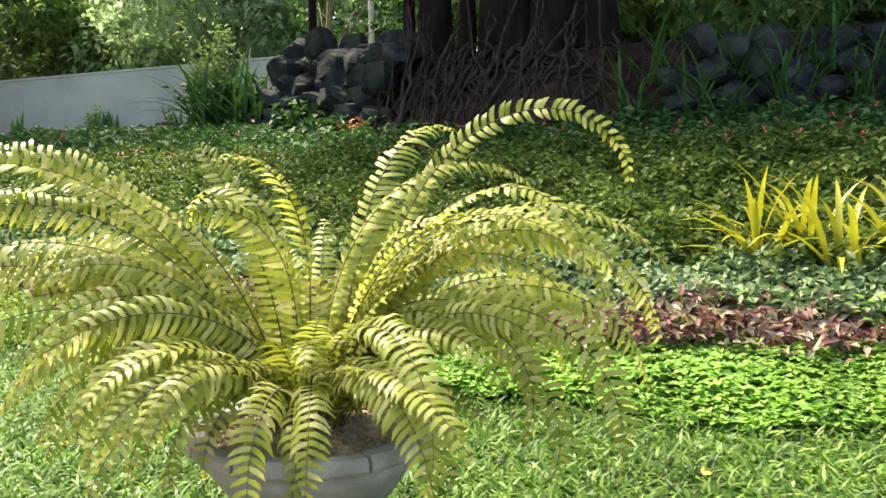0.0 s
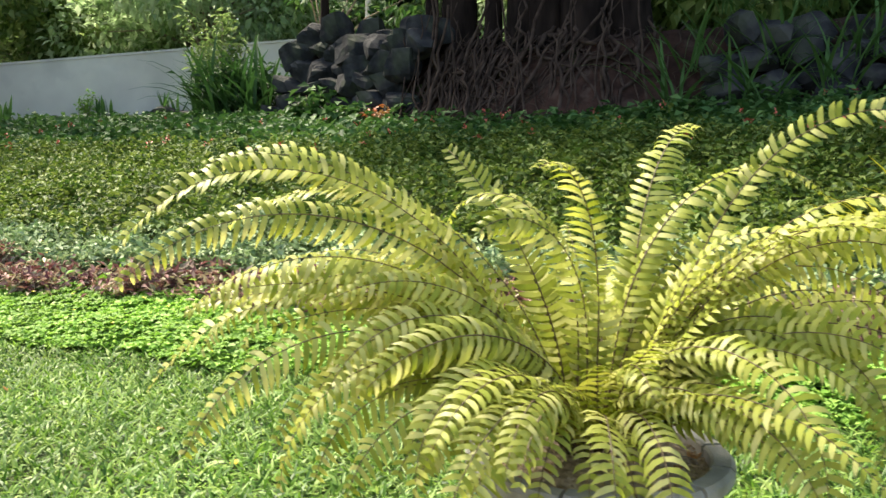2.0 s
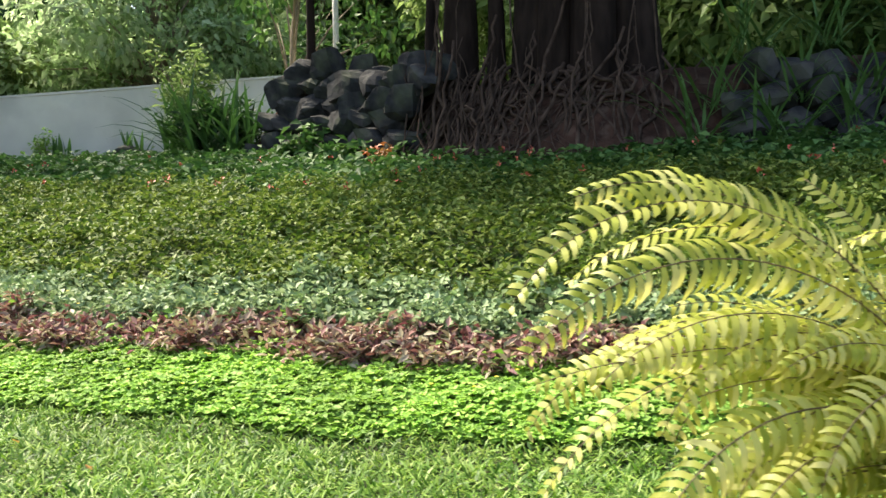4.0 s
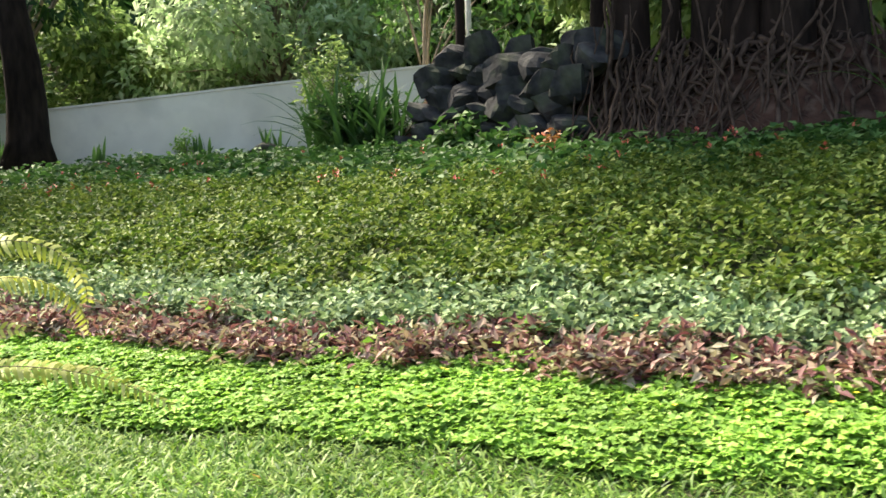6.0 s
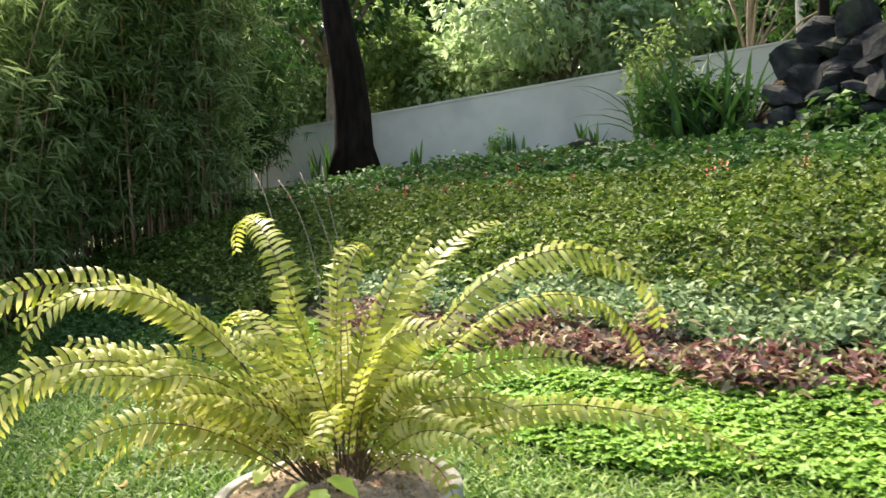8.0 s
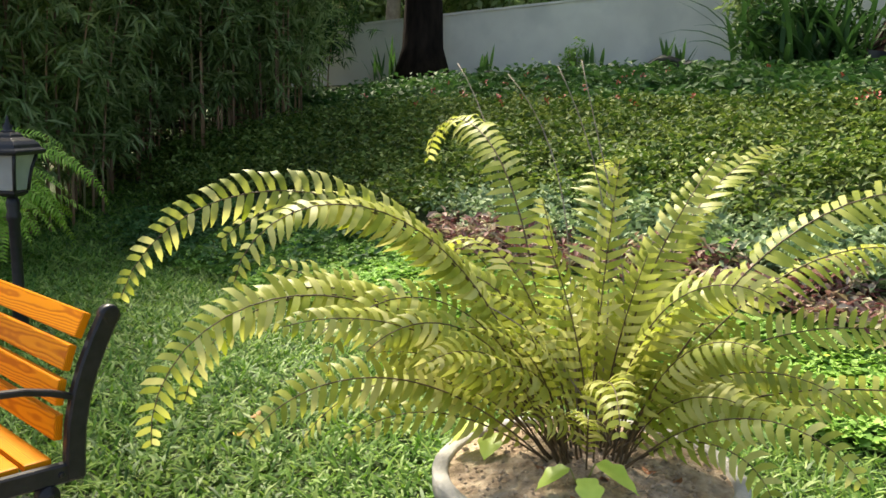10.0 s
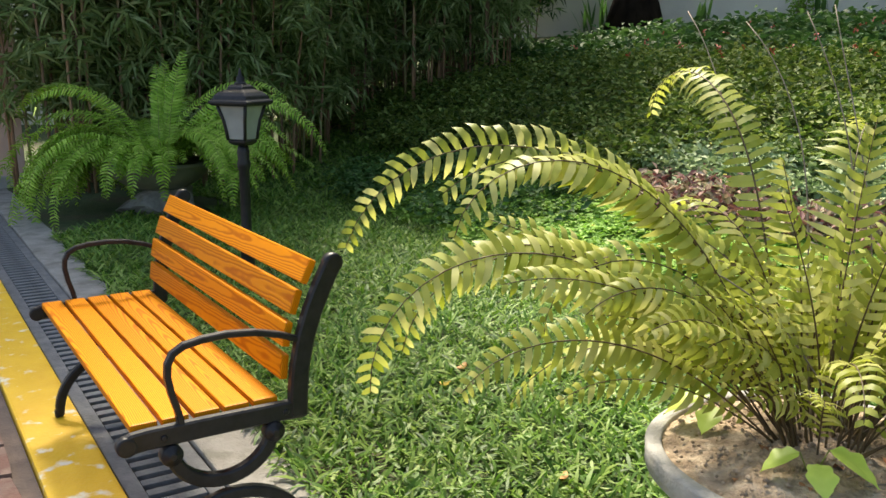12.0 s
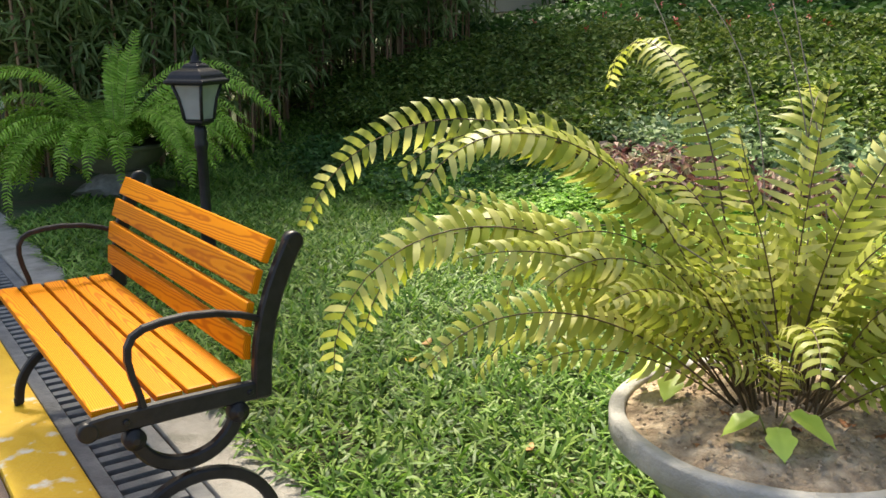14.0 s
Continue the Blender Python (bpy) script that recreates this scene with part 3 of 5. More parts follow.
# ---- ferns ----
def frond_mesh(length, e0, e1, width, twist=0.0, pairs=34, power=1.4, bare=0.16, colour=(M_FERN, M_RACHIS), seed=0):
    """One arching frond in the xz plane from the origin: it leaves at e0 degrees and ends at e1."""
    r = np.random.default_rng(seed)
    n = 26
    s = np.linspace(0, 1, n)
    el = np.radians(e0 + (e1 - e0) * s ** power)
    side = 0.1 * r.uniform(-1, 1) * s ** 2
    step = length / (n - 1)
    x = np.concatenate([[0], np.cumsum(np.cos(el[:-1]) * step)])
    z = np.concatenate([[0], np.cumsum(np.sin(el[:-1]) * step)])
    C = np.c_[x, side * length, z]
    stem = sweep(C, np.interp(s, [0, 1], [0.0042, 0.0012]), 4)
    q = np.linspace(bare, 0.995, pairs)
    trough, droopy = r.uniform(-0.05, 0.5), r.uniform(0.2, 0.8)
    T = unit(np.gradient(C, axis=0))
    out = []
    for sgn in (1, -1):
        k = q + r.uniform(-0.004, 0.004, pairs)
        B = np.stack([np.interp(k, s, C[:, i]) for i in range(3)], 1)
        D = unit(np.stack([np.interp(k, s, T[:, i]) for i in range(3)], 1))
        S = unit(np.cross(D, [0, 0, 1.0]) + 1e-6) * sgn
        S0 = S * sgn
        U = np.cross(S0, D)
        tw = np.radians(twist * np.minimum(1, k * 2) + r.uniform(-10, 10, pairs))[:, None]
        S, U = (S0 * np.cos(tw) + U * np.sin(tw)) * sgn, U * np.cos(tw) - S0 * np.sin(tw)
        S = S + U * trough
        tap = np.minimum(1, (k - bare) * 4 + 0.35) * np.sqrt(np.clip(1.03 - k, 0, 1) / 0.32).clip(0, 1)
        L = (width / 2 * tap * r.uniform(0.85, 1.12, pairs))[:, None]
        w = min(length / pairs * 0.54, 0.02) * (0.6 + 0.4 * tap)[:, None]
        A = unit(S + D * (0.1 + 0.3 * k[:, None]))
        X = unit(np.cross(A, U))
        curl = U * L * (droopy + r.uniform(-0.12, 0.2, pairs)[:, None])
        m1, m2 = B + A * L * 0.38 - curl * 0.05, B + A * L * 0.74 - curl * 0.4 + D * L * 0.06
        tip = B + A * L * 0.97 - curl + D * L * 0.2
        v = np.stack([B - X * w * 0.38, B + X * w * 0.38, m1 - X * w * 0.5, m1 + X * w * 0.5, m2 - X * w * 0.42, m2 + X * w * 0.42, tip], 1).reshape(-1, 3)
        f = (np.arange(pairs)[:, None, None] * 7 + np.array([[0, 1, 3], [0, 3, 2], [2, 3, 5], [2, 5, 4], [4, 5, 6]])[None]).reshape(-1, 3)
        out.append((v, f))
    V, F = join([stem] + out)
    me = mesh_np("frond", V, F)
    me.materials.append(colour[0])
    me.materials.append(colour[1])
    ns = len(stem[1])
    me.polygons.foreach_set("material_index", np.r_[np.ones(ns, np.int32), np.zeros(len(F) - ns, np.int32)])
    return smooth(me)


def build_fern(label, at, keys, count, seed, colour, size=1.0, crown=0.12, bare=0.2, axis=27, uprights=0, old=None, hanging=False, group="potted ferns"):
    """A fern crown: the fronds that stand out first, then a full rosette, widest along the axis, which runs across the
    camera's view; fronds towards the camera are kept short. Keys: way, length, start and end elevation, width.
    """
    plant = empty("fern", label, "fern", pose(*at), group=group)
    r = random.Random(seed)
    rows = list(keys)
    for i in range(count):
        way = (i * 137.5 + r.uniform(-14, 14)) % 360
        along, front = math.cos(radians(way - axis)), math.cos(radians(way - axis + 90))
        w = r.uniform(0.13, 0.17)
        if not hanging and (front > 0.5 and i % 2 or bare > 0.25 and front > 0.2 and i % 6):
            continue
        if hanging:
            if front > 0.75:
                rows.append((way, r.uniform(0.35, 0.7), r.uniform(50, 85), r.uniform(-90, -20), w + 0.02, 1.0))
            elif along < -0.3:
                rows.append((way, r.uniform(0.9, 1.6), r.uniform(48, 82), r.uniform(-105, -85), w + 0.02, 0.85))
            elif along > 0.3:
                rows.append((way, r.uniform(0.8, 1.45), r.uniform(42, 75), r.uniform(-85, -50), w + 0.02, 1.0))
            else:
                rows.append((way, r.uniform(0.7, 1.0), r.uniform(70, 88), r.uniform(0, 55), w + 0.02, 1.6))
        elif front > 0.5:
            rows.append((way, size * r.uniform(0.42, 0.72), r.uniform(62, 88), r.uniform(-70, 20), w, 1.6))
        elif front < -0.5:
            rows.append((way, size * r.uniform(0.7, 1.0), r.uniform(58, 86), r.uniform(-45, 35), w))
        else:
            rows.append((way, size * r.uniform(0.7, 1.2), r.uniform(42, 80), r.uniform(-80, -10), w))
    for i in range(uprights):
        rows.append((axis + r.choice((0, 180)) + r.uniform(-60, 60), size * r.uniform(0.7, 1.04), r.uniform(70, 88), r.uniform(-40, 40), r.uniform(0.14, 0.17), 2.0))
    for i, (way, length, e0, e1, width, *bow) in enumerate(rows):
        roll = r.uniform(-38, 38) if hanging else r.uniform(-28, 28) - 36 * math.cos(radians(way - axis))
        power = bow[0] if bow else 1.4 if i < len(keys) else r.uniform(1.15, 1.8)
        me = frond_mesh(length, e0, e1, width * 1.03, roll, max(14, int(length * (34 if hanging else 26 if bare > 0.25 else 30))), power, bare, old if old and i >= len(keys) and i % 5 < 2 else colour, seed * 1000 + i)
        ob = part("frond", me, None, plant)
        a, d = radians(way), crown * math.sqrt(r.random())
        ob.matrix_local = pose(d * math.cos(a), d * math.sin(a), r.uniform(-0.02, 0.015), 0, 0, way)
    return plant


def arc_block(r0, r1, z0, z1, a0, a1, n=7):
    """One curved block of a coping ring, its edges eased."""
    bm = bmesh.new()
    rows = []
    for i in range(n + 1):
        a = radians(a0 + (a1 - a0) * i / n)
        rows.append([bm.verts.new((r * math.cos(a), r * math.sin(a), z)) for r, z in ((r0, z0), (r1 - 0.01, z0), (r1, z0 + 0.012), (r1, z1 - 0.014), (r1 - 0.014, z1), (r0 + 0.008, z1), (r0, z1 - 0.008))])
    k = len(rows[0])
    for p, q in zip(rows, rows[1:]):
        for j in range(k):
            bm.faces.new((p[j], p[(j + 1) % k], q[(j + 1) % k], q[j]))
    bm.faces.new(rows[0])
    bm.faces.new(rows[-1])
    bmesh.ops.recalc_face_normals(bm, faces=bm.faces[:])
    return bm


def build_bowl(at, rim_z, radius, label, rim_w, sink, blocks=0):
    """A wide concrete bowl on a waisted foot, its rim of blocks or in one piece, with soil in it."""
    base = float(ground_z(at[0], at[1])) - 0.02
    h = rim_z - base
    pot = empty("planter", label, "planter", pose(at[0], at[1], base), group="bowl planters")
    R = radius
    part("bowl", lathe([(R * 0.3, h * 0.3), (R * 0.45, h * 0.36), (R * 0.68, h * 0.53), (R * 0.84, h * 0.74), (R * 0.93, h - 0.058), (R * 0.9, h - 0.057), (R * 0.8, h - 0.12)], 64, 0.01), M_CONC, pot)
    if blocks:
        for k in range(blocks):
            a = 360 * k / blocks
            part("rim_block", arc_block(R - rim_w, R, h - 0.055, h + 0.003 * math.sin(k * 2.3), a + 0.9, a + 360 / blocks - 0.9), M_CONC, pot)
    else:
        part("rim", lathe([(R - rim_w, h - 0.066), (R - 0.006, h - 0.066), (R, h - 0.06), (R, h - 0.006), (R - 0.005, h), (R - rim_w + 0.006, h), (R - rim_w, h - 0.006), (R - rim_w, h - 0.068)], 96, 0.014), M_CONC, pot)
    part("foot", lathe([(R * 0.52, 0), (R * 0.54, 0.05), (R * 0.36, 0.1), (R * 0.28, h * 0.31)], 48, 0.01), M_CONC, pot)
    bm = bmesh.new()
    rings, segs = 26, 96
    prev = [bm.verts.new((0, 0, h - sink + 0.06))]
    for i in range(1, rings + 1):
        q = (R - rim_w + 0.004) * i / rings
        cur = []
        for j in range(segs):
            a = 2 * math.pi * j / segs
            x, y = q * math.cos(a), q * math.sin(a)
            z = h - sink + 0.06 * (1 - (i / rings) ** 2) + 0.016 * noise.noise((x * 9, y * 9, 1)) + 0.012 * abs(noise.noise((x * 26, y * 26, 5))) + 0.006 * noise.noise((x * 60, y * 60, 2))
            cur.append(bm.verts.new((x, y, z)))
        for j in range(segs):
            if i == 1:
                bm.faces.new((prev[0], cur[j], cur[(j + 1) % segs]))
            else:
                bm.faces.new((prev[j], cur[j], cur[(j + 1) % segs], prev[(j + 1) % segs]))
        prev = cur
    for f in bm.faces:
        f.smooth = True
    part("soil", bm, M_POTSOIL, pot, "dry sandy brown soil")
    r = random.Random(int(radius * 1000))
    clod = []
    for i in range(420):
        a, q = r.uniform(0, 6.28), (R - rim_w - 0.02) * math.sqrt(r.random())
        x, y, k = q * math.cos(a), q * math.sin(a), r.uniform(0.003, 0.011)
        z = h - sink + 0.06 * (1 - (q / R) ** 2) + 0.01
        v = np.array([(x + k * sx * r.uniform(0.6, 1.3), y + k * sy * r.uniform(0.6, 1.3), z + k * sz * r.uniform(0.5, 1)) for sx, sy, sz in ((-1, 0, 0), (1, 0, 0), (0, -1, 0), (0, 1, 0), (0, 0, 1), (0, 0, -1))])
        clod.append((v, np.array([(0, 2, 4), (2, 1, 4), (1, 3, 4), (3, 0, 4), (2, 0, 5), (1, 2, 5), (3, 1, 5), (0, 3, 5)])))
    tagged(part("grit", mesh_np("grit", *join(clod)), M_POTSOIL, pot), kind="stuff")
    return pot


P1, P2 = (-1.8, 2.56), (-7.87, 2.47)
RIM1, RIM2 = 0.5, 0.43
build_bowl(P1, RIM1, 0.43, "round grey concrete bowl planter with a coping of blocks", 0.075, 0.05, 12)
build_bowl(P2, RIM2, 0.45, "round grey concrete bowl planter with dry sandy soil", 0.045, 0.02)
KEYS1 = [(212, 1.91, 68, -63, 0.165, 1.9), (211, 1.80, 68, -49, 0.165, 1.5), (214, 1.52, 66, -47, 0.165, 1.5), (220, 1.50, 58, -69, 0.165, 1.4), (199, 1.61, 64, -27, 0.165, 2.4), (244, 1.00, 68, -86, 0.165, 1.5), (180, 1.15, 93, 37, 0.165, 0.9),
         (195, 1.2, 92, -95, 0.13, 3.2), (65, 1.42, 79, -21, 0.165, 3.2), (45, 1.48, 87, -54, 0.125, 2.0), (19, 1.68, 72, -88, 0.165, 1.6), (6, 1.58, 59, -112, 0.165, 1.6), (326, 1.03, 75, -45, 0.165, 0.8), (287, 0.85, 72, -95, 0.145, 1.0), (250, 1.0, 66, -85, 0.16, 1.3), (259, 0.88, 70, -90, 0.16, 1.2), (325, 0.98, 66, -85, 0.16, 1.2),
         (306, 0.8, 78, -95, 0.145, 1.0), (225, 1.03, 92, -49, 0.165, 3.0), (235, 1.08, 97, -36, 0.165, 0.8), (254, 0.95, 68, -55, 0.165, 1.3), (268, 0.7, 68, -90, 0.13, 1.2), (206, 1.48, 69, -21, 0.165, 0.8), (350, 0.98, 71, -57, 0.165, 1.4),
         (13, 1.81, 73, -102, 0.115, 3.2), (7, 1.77, 73, -92, 0.13, 1.8), (337, 1.33, 88, -113, 0.165, 1.1), (20, 1.10, 87, -87, 0.165, 1.3), (262, 1.18, 99, -30, 0.165, 3.0), (215, 1.20, 53, -66, 0.165, 1.4)]
KEYS2 = [(238, 1.71, 66, -78, 0.16, 2.2), (245, 1.38, 64, -50, 0.16, 2.6), (247, 1.42, 63, -89, 0.16, 3.1), (240, 1.49, 53, -100, 0.16, 2.2), (255, 1.06, 49, -13, 0.16, 2.1), (244, 1.02, 44, -61, 0.16, 2.0), (225, 1.02, 56, 16, 0.16, 1.1),
         (173, 1.55, 73, -84, 0.16, 3.2), (153, 0.89, 94, 88, 0.16, 1.0), (200, 0.77, 98, 73, 0.16, 0.8), (83, 1.29, 74, 1, 0.16, 1.7), (70, 0.96, 97, 49, 0.16, 0.8), (48, 1.68, 61, -104, 0.16, 2.7), (45, 1.00, 72, -14, 0.16, 0.8),
         (40, 1.61, 42, -35, 0.16, 0.8), (-1, 0.76, 47, -63, 0.16, 2.1), (322, 0.62, 88, -60, 0.15, 1.5), (265, 0.77, 63, -15, 0.16, 1.9), (20, 0.82, 84, -45, 0.16, 2.6), (110, 1.14, 86, -51, 0.16, 3.2)]


def kin(keys, times, seed):
    """The long fronds and shorter fellows that grow beside them."""
    r = random.Random(seed)
    rows = list(keys)
    for i in range(times):
        for way, length, e0, e1, width, bow in keys:
            if e0 > 80 and length > 1 or 255 < way < 335 and (i or times == 1):
                continue
            rows.append((way + r.uniform(-15, 15), length * r.uniform(0.62, 0.95), min(99, e0 + r.uniform(-12, 9)), e1 + r.uniform(-25, 25), width * r.uniform(0.85, 1.0), bow * r.uniform(0.85, 1.1)))
    return rows


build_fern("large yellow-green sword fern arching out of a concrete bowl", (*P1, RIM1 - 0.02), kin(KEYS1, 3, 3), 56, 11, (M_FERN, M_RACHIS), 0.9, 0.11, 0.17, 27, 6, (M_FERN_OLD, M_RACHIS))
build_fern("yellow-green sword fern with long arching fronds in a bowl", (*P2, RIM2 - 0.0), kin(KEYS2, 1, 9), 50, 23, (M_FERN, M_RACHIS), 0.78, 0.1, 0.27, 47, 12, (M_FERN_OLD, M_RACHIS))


# ---- bench and lamp ----
def ribbon(points, width, thick):
    """A flat bar that follows points in the yz plane, of a width along x."""
    P = [Vector((0, *p)) for p in points]
    bm = bmesh.new()
    rows = []
    for i, p in enumerate(P):
        t = (P[min(i + 1, len(P) - 1)] - P[max(i - 1, 0)]).normalized()
        nrm = Vector((0, -t.z, t.y)) * (thick / 2)
        rows.append([bm.verts.new(p + nrm * s + Vector((w * width / 2, 0, 0))) for s, w in ((1, -1), (1, 1), (-1, 1), (-1, -1))])
    for a, b in zip(rows, rows[1:]):
        for k in range(4):
            bm.faces.new((a[k], b[k], b[(k + 1) % 4], a[(k + 1) % 4]))
    bm.faces.new(rows[0])
    bm.faces.new(rows[-1])
    bmesh.ops.recalc_face_normals(bm, faces=bm.faces[:])
    long = [e for e in bm.edges if len(e.link_faces) == 2 and e.calc_face_angle(0) > 0.9]
    bmesh.ops.bevel(bm, geom=long, offset=min(width, thick) * 0.18, segments=1, affect="EDGES")
    return bm


def arc(cy, cz, r, a0, a1, n=16, ry=None):
    return [(cy + (ry or r) * math.cos(radians(a0 + (a1 - a0) * i / n)), cz + r * math.sin(radians(a0 + (a1 - a0) * i / n))) for i in range(n + 1)]


def build_bench():
    """A park bench: two cast-iron ends, five seat slats, four back slats. y runs from its front to its back."""
    x0, x1 = -10.26, -8.82
    g = float(lawn(-9.5))
    bench = empty("bench", "park bench with orange varnished wooden slats and black iron ends", "bench", pose((x0 + x1) / 2, 0.913, g, 0, 0, 1.2))
    half = (x1 - x0) / 2
    for s in (-1, 1):
        e = half * s
        frame_part = part("end_frame", ribbon([(-0.035, 0.448), (-0.02, 0.454), (0.02, 0.457), (0.2, 0.456), (0.4, 0.452), (0.476, 0.449)], 0.03, 0.056), M_IRON, bench, "black cast-iron bench end")
        frame_part.location.x = e
        up = part("back_post", ribbon([(0.452, 0.425), (0.455, 0.5), (0.463, 0.58), (0.482, 0.665), (0.506, 0.735), (0.54, 0.81), (0.568, 0.862), (0.576, 0.878)], 0.034, 0.056), M_IRON, bench)
        up.location.x = e
        knob = part("post_cap", lathe([(0.02, -0.018), (0.028, -0.016), (0.03, 0), (0.028, 0.016), (0.02, 0.018)], 20), M_IRON, up)
        knob.matrix_local = pose(0, 0.574, 0.874, 0, 90, 0)
        arm = part("armrest", ribbon([(0.112, 0.475), (0.104, 0.52), (0.09, 0.57), (0.082, 0.62), (0.085, 0.655), (0.1, 0.682), (0.13, 0.699), (0.18, 0.708), (0.25, 0.711), (0.33, 0.703), (0.4, 0.685), (0.462, 0.66)], 0.026, 0.018), M_IRON, bench)
        arm.location.x = e
        leg = part("leg", ribbon(arc(0.226, 0.42, 0.13, 180, 360, 24, 0.148), 0.034, 0.04), M_IRON, bench)
        leg.location.x = e
        foot = part("foot", ribbon(arc(0.245, 0.014, 0.222, 0, 180, 24, 0.23) + [(-0.005, 0.014)], 0.034, 0.036), M_IRON, bench)
        foot.location.x = e
        nose = part("nose", lathe([(0.02, -0.0155), (0.026, -0.015), (0.028, -0.01), (0.028, 0.01), (0.026, 0.015), (0.02, 0.0155)], 20), M_IRON, bench)
        nose.matrix_local = pose(e, -0.036, 0.449, 0, 90, 0)
        for y in (0.078, 0.373):
            ob = part("boss", lathe([(0.01, -0.02), (0.028, -0.02), (0.031, -0.014), (0.031, 0.014), (0.028, 0.02), (0.016, 0.021), (0.015, 0.025), (0.008, 0.028)], 24), M_IRON, frame_part)
            ob.matrix_local = pose(0.004 * s, y, 0.4, 0, 90 * s, 0)
        for y, z in ((0.41, 0.452), (0.06, 0.456)):
            ob = part("bolt", lathe([(0.009, 0.0), (0.009, 0.003), (0.006, 0.007)], 12), M_IRON, frame_part)
            ob.matrix_local = pose(0.0145 * s, y, z, 0, 90 * s, 0)
    local = random.Random(4)
    for i in range(5):
        ob = part("seat_slat", box(-half + 0.018, half - 0.018, -0.0365, 0.0365, -0.012, 0.012, 0.005), M_WOOD, bench, "orange varnished pine slat" if i == 0 else "")
        ob.matrix_local = pose(0, 0.018 + i * 0.0865, 0.484 - 0.0008 * i, 0, 0, local.uniform(-0.12, 0.12))
    for y, z, tilt in ((0.424, 0.575, -6), (0.437, 0.672, -11), (0.466, 0.765, -19), (0.508, 0.85, -26)):
        ob = part("back_slat", box(-half + 0.018, half - 0.018, -0.012, 0.012, -0.037, 0.037, 0.005), M_WOOD, bench)
        ob.matrix_local = pose(0, y, z, tilt, 0, 0)


build_bench()


def square_loft(rows, name, material, parent):
    """A square-section shape from (half width, height) pairs."""
    bm = bmesh.new()
    rings = [[bm.verts.new((w * sx, w * sy, z)) for sx, sy in ((-1, -1), (1, -1), (1, 1), (-1, 1))] for w, z in rows]
    for a, b in zip(rings, rings[1:]):
        for k in range(4):
            bm.faces.new((a[k], a[(k + 1) % 4], b[(k + 1) % 4], b[k]))
    bm.faces.new(list(reversed(rings[0])))
    bm.faces.new(rings[-1])
    bmesh.ops.bevel(bm, geom=bm.edges[:], offset=0.003, segments=1, affect="EDGES")
    return part(name, bm, material, parent)


def build_lamp():
    x, y = -12.03, 2.35
    g = float(ground_z(x, y))
    lamp = empty("garden_lamp", "black metal garden lantern on a short post standing in the lawn", "lamp", pose(x, y, g - 0.01, 0, 0, 35) @ Matrix.Scale(1.2, 4))
    part("post", lathe([(0.055, 0), (0.055, 0.03), (0.04, 0.05), (0.038, 0.2), (0.045, 0.21), (0.034, 0.24), (0.028, 0.26), (0.028, 0.62), (0.036, 0.64), (0.036, 0.66), (0.03, 0.68), (0.034, 0.72), (0.024, 0.76)], 24), M_IRON, lamp)
    square_loft([(0.035, 0.755), (0.055, 0.77), (0.055, 0.785)], "lantern_base", M_IRON, lamp)
    square_loft([(0.05, 0.787), (0.055, 0.83), (0.064, 0.89), (0.084, 0.968)], "glass", M_LAMPGLASS, lamp)
    for sx in (-1, 1):
        for sy in (-1, 1):
            v, f = sweep([(w * sx, w * sy, h) for w, h in ((0.054, 0.784), (0.059, 0.83), (0.068, 0.89), (0.09, 0.972))], 0.009, 4)
            part("corner_bar", mesh_np("corner_bar", v, f), M_IRON, lamp)
    roof = square_loft([(0.108, 0.966), (0.122, 0.976), (0.122, 0.99), (0.108, 0.998), (0.101, 1.018), (0.086, 1.036), (0.058, 1.048), (0.05, 1.052), (0.05, 1.062), (0.034, 1.076)], "roof", M_IRON, lamp)
    part("finial", lathe([(0.036, 1.073), (0.03, 1.085), (0.02, 1.09), (0.024, 1.105), (0.012, 1.12), (0.008, 1.14), (0.002, 1.16)], 20), M_IRON, roof)


build_lamp()


def build_far_planter():
    """An olive bowl on a stump of rock, with a green fern that hangs over it."""
    x, y = -14.85, 2.5
    g = float(ground_z(x, y))
    stand = empty("rock_pedestal", "cracked pale grey boulder that carries a planter", "rock", pose(x, y, g))
    part("rock", rock_mesh(3, (0.5, 0.46, 0.24)), M_GREYROCK, stand).location.z = 0.1
    pot = empty("planter", "wide olive glazed bowl on a rock with a hanging fern", "planter", pose(x, y, g + 0.25))
    part("bowl", lathe([(0.22, 0), (0.33, 0.05), (0.42, 0.12), (0.455, 0.19), (0.46, 0.205), (0.485, 0.215), (0.49, 0.235), (0.48, 0.25), (0.43, 0.25), (0.41, 0.21), (0.1, 0.2)], 56), M_OLIVEPOT, pot)
    keys = [(236, 2.0, 66, -95, 0.19, 1.0), (250, 1.9, 62, -98, 0.19, 0.9), (225, 1.9, 66, -92, 0.19, 1.0), (268, 1.65, 60, -98, 0.19, 0.8), (290, 1.45, 60, -98, 0.19, 0.8), (60, 1.8, 66, -75, 0.19),
            (50, 1.9, 58, -80, 0.19), (75, 1.5, 70, -40, 0.19), (100, 1.05, 86, 60, 0.2), (140, 0.95, 88, 65, 0.2), (80, 1.15, 74, -20, 0.2), (65, 1.1, 76, -45, 0.2), (310, 1.0, 66, -100, 0.17, 0.9), (330, 0.95, 64, -98, 0.17, 0.9),
            (350, 1.1, 64, -95, 0.17, 0.9), (20, 1.5, 60, -90, 0.18, 1.0), (240, 1.5, 75, -60, 0.2), (222, 1.55, 70, -40, 0.2), (255, 1.3, 80, -40, 0.2)]
    build_fern("green fern with long hanging fronds in a wide bowl", (x, y, g + 0.48), keys, 230, 37, (M_FERN3, M_STEMG), 1.5, 0.24, 0.07, 57, 0, None, True)


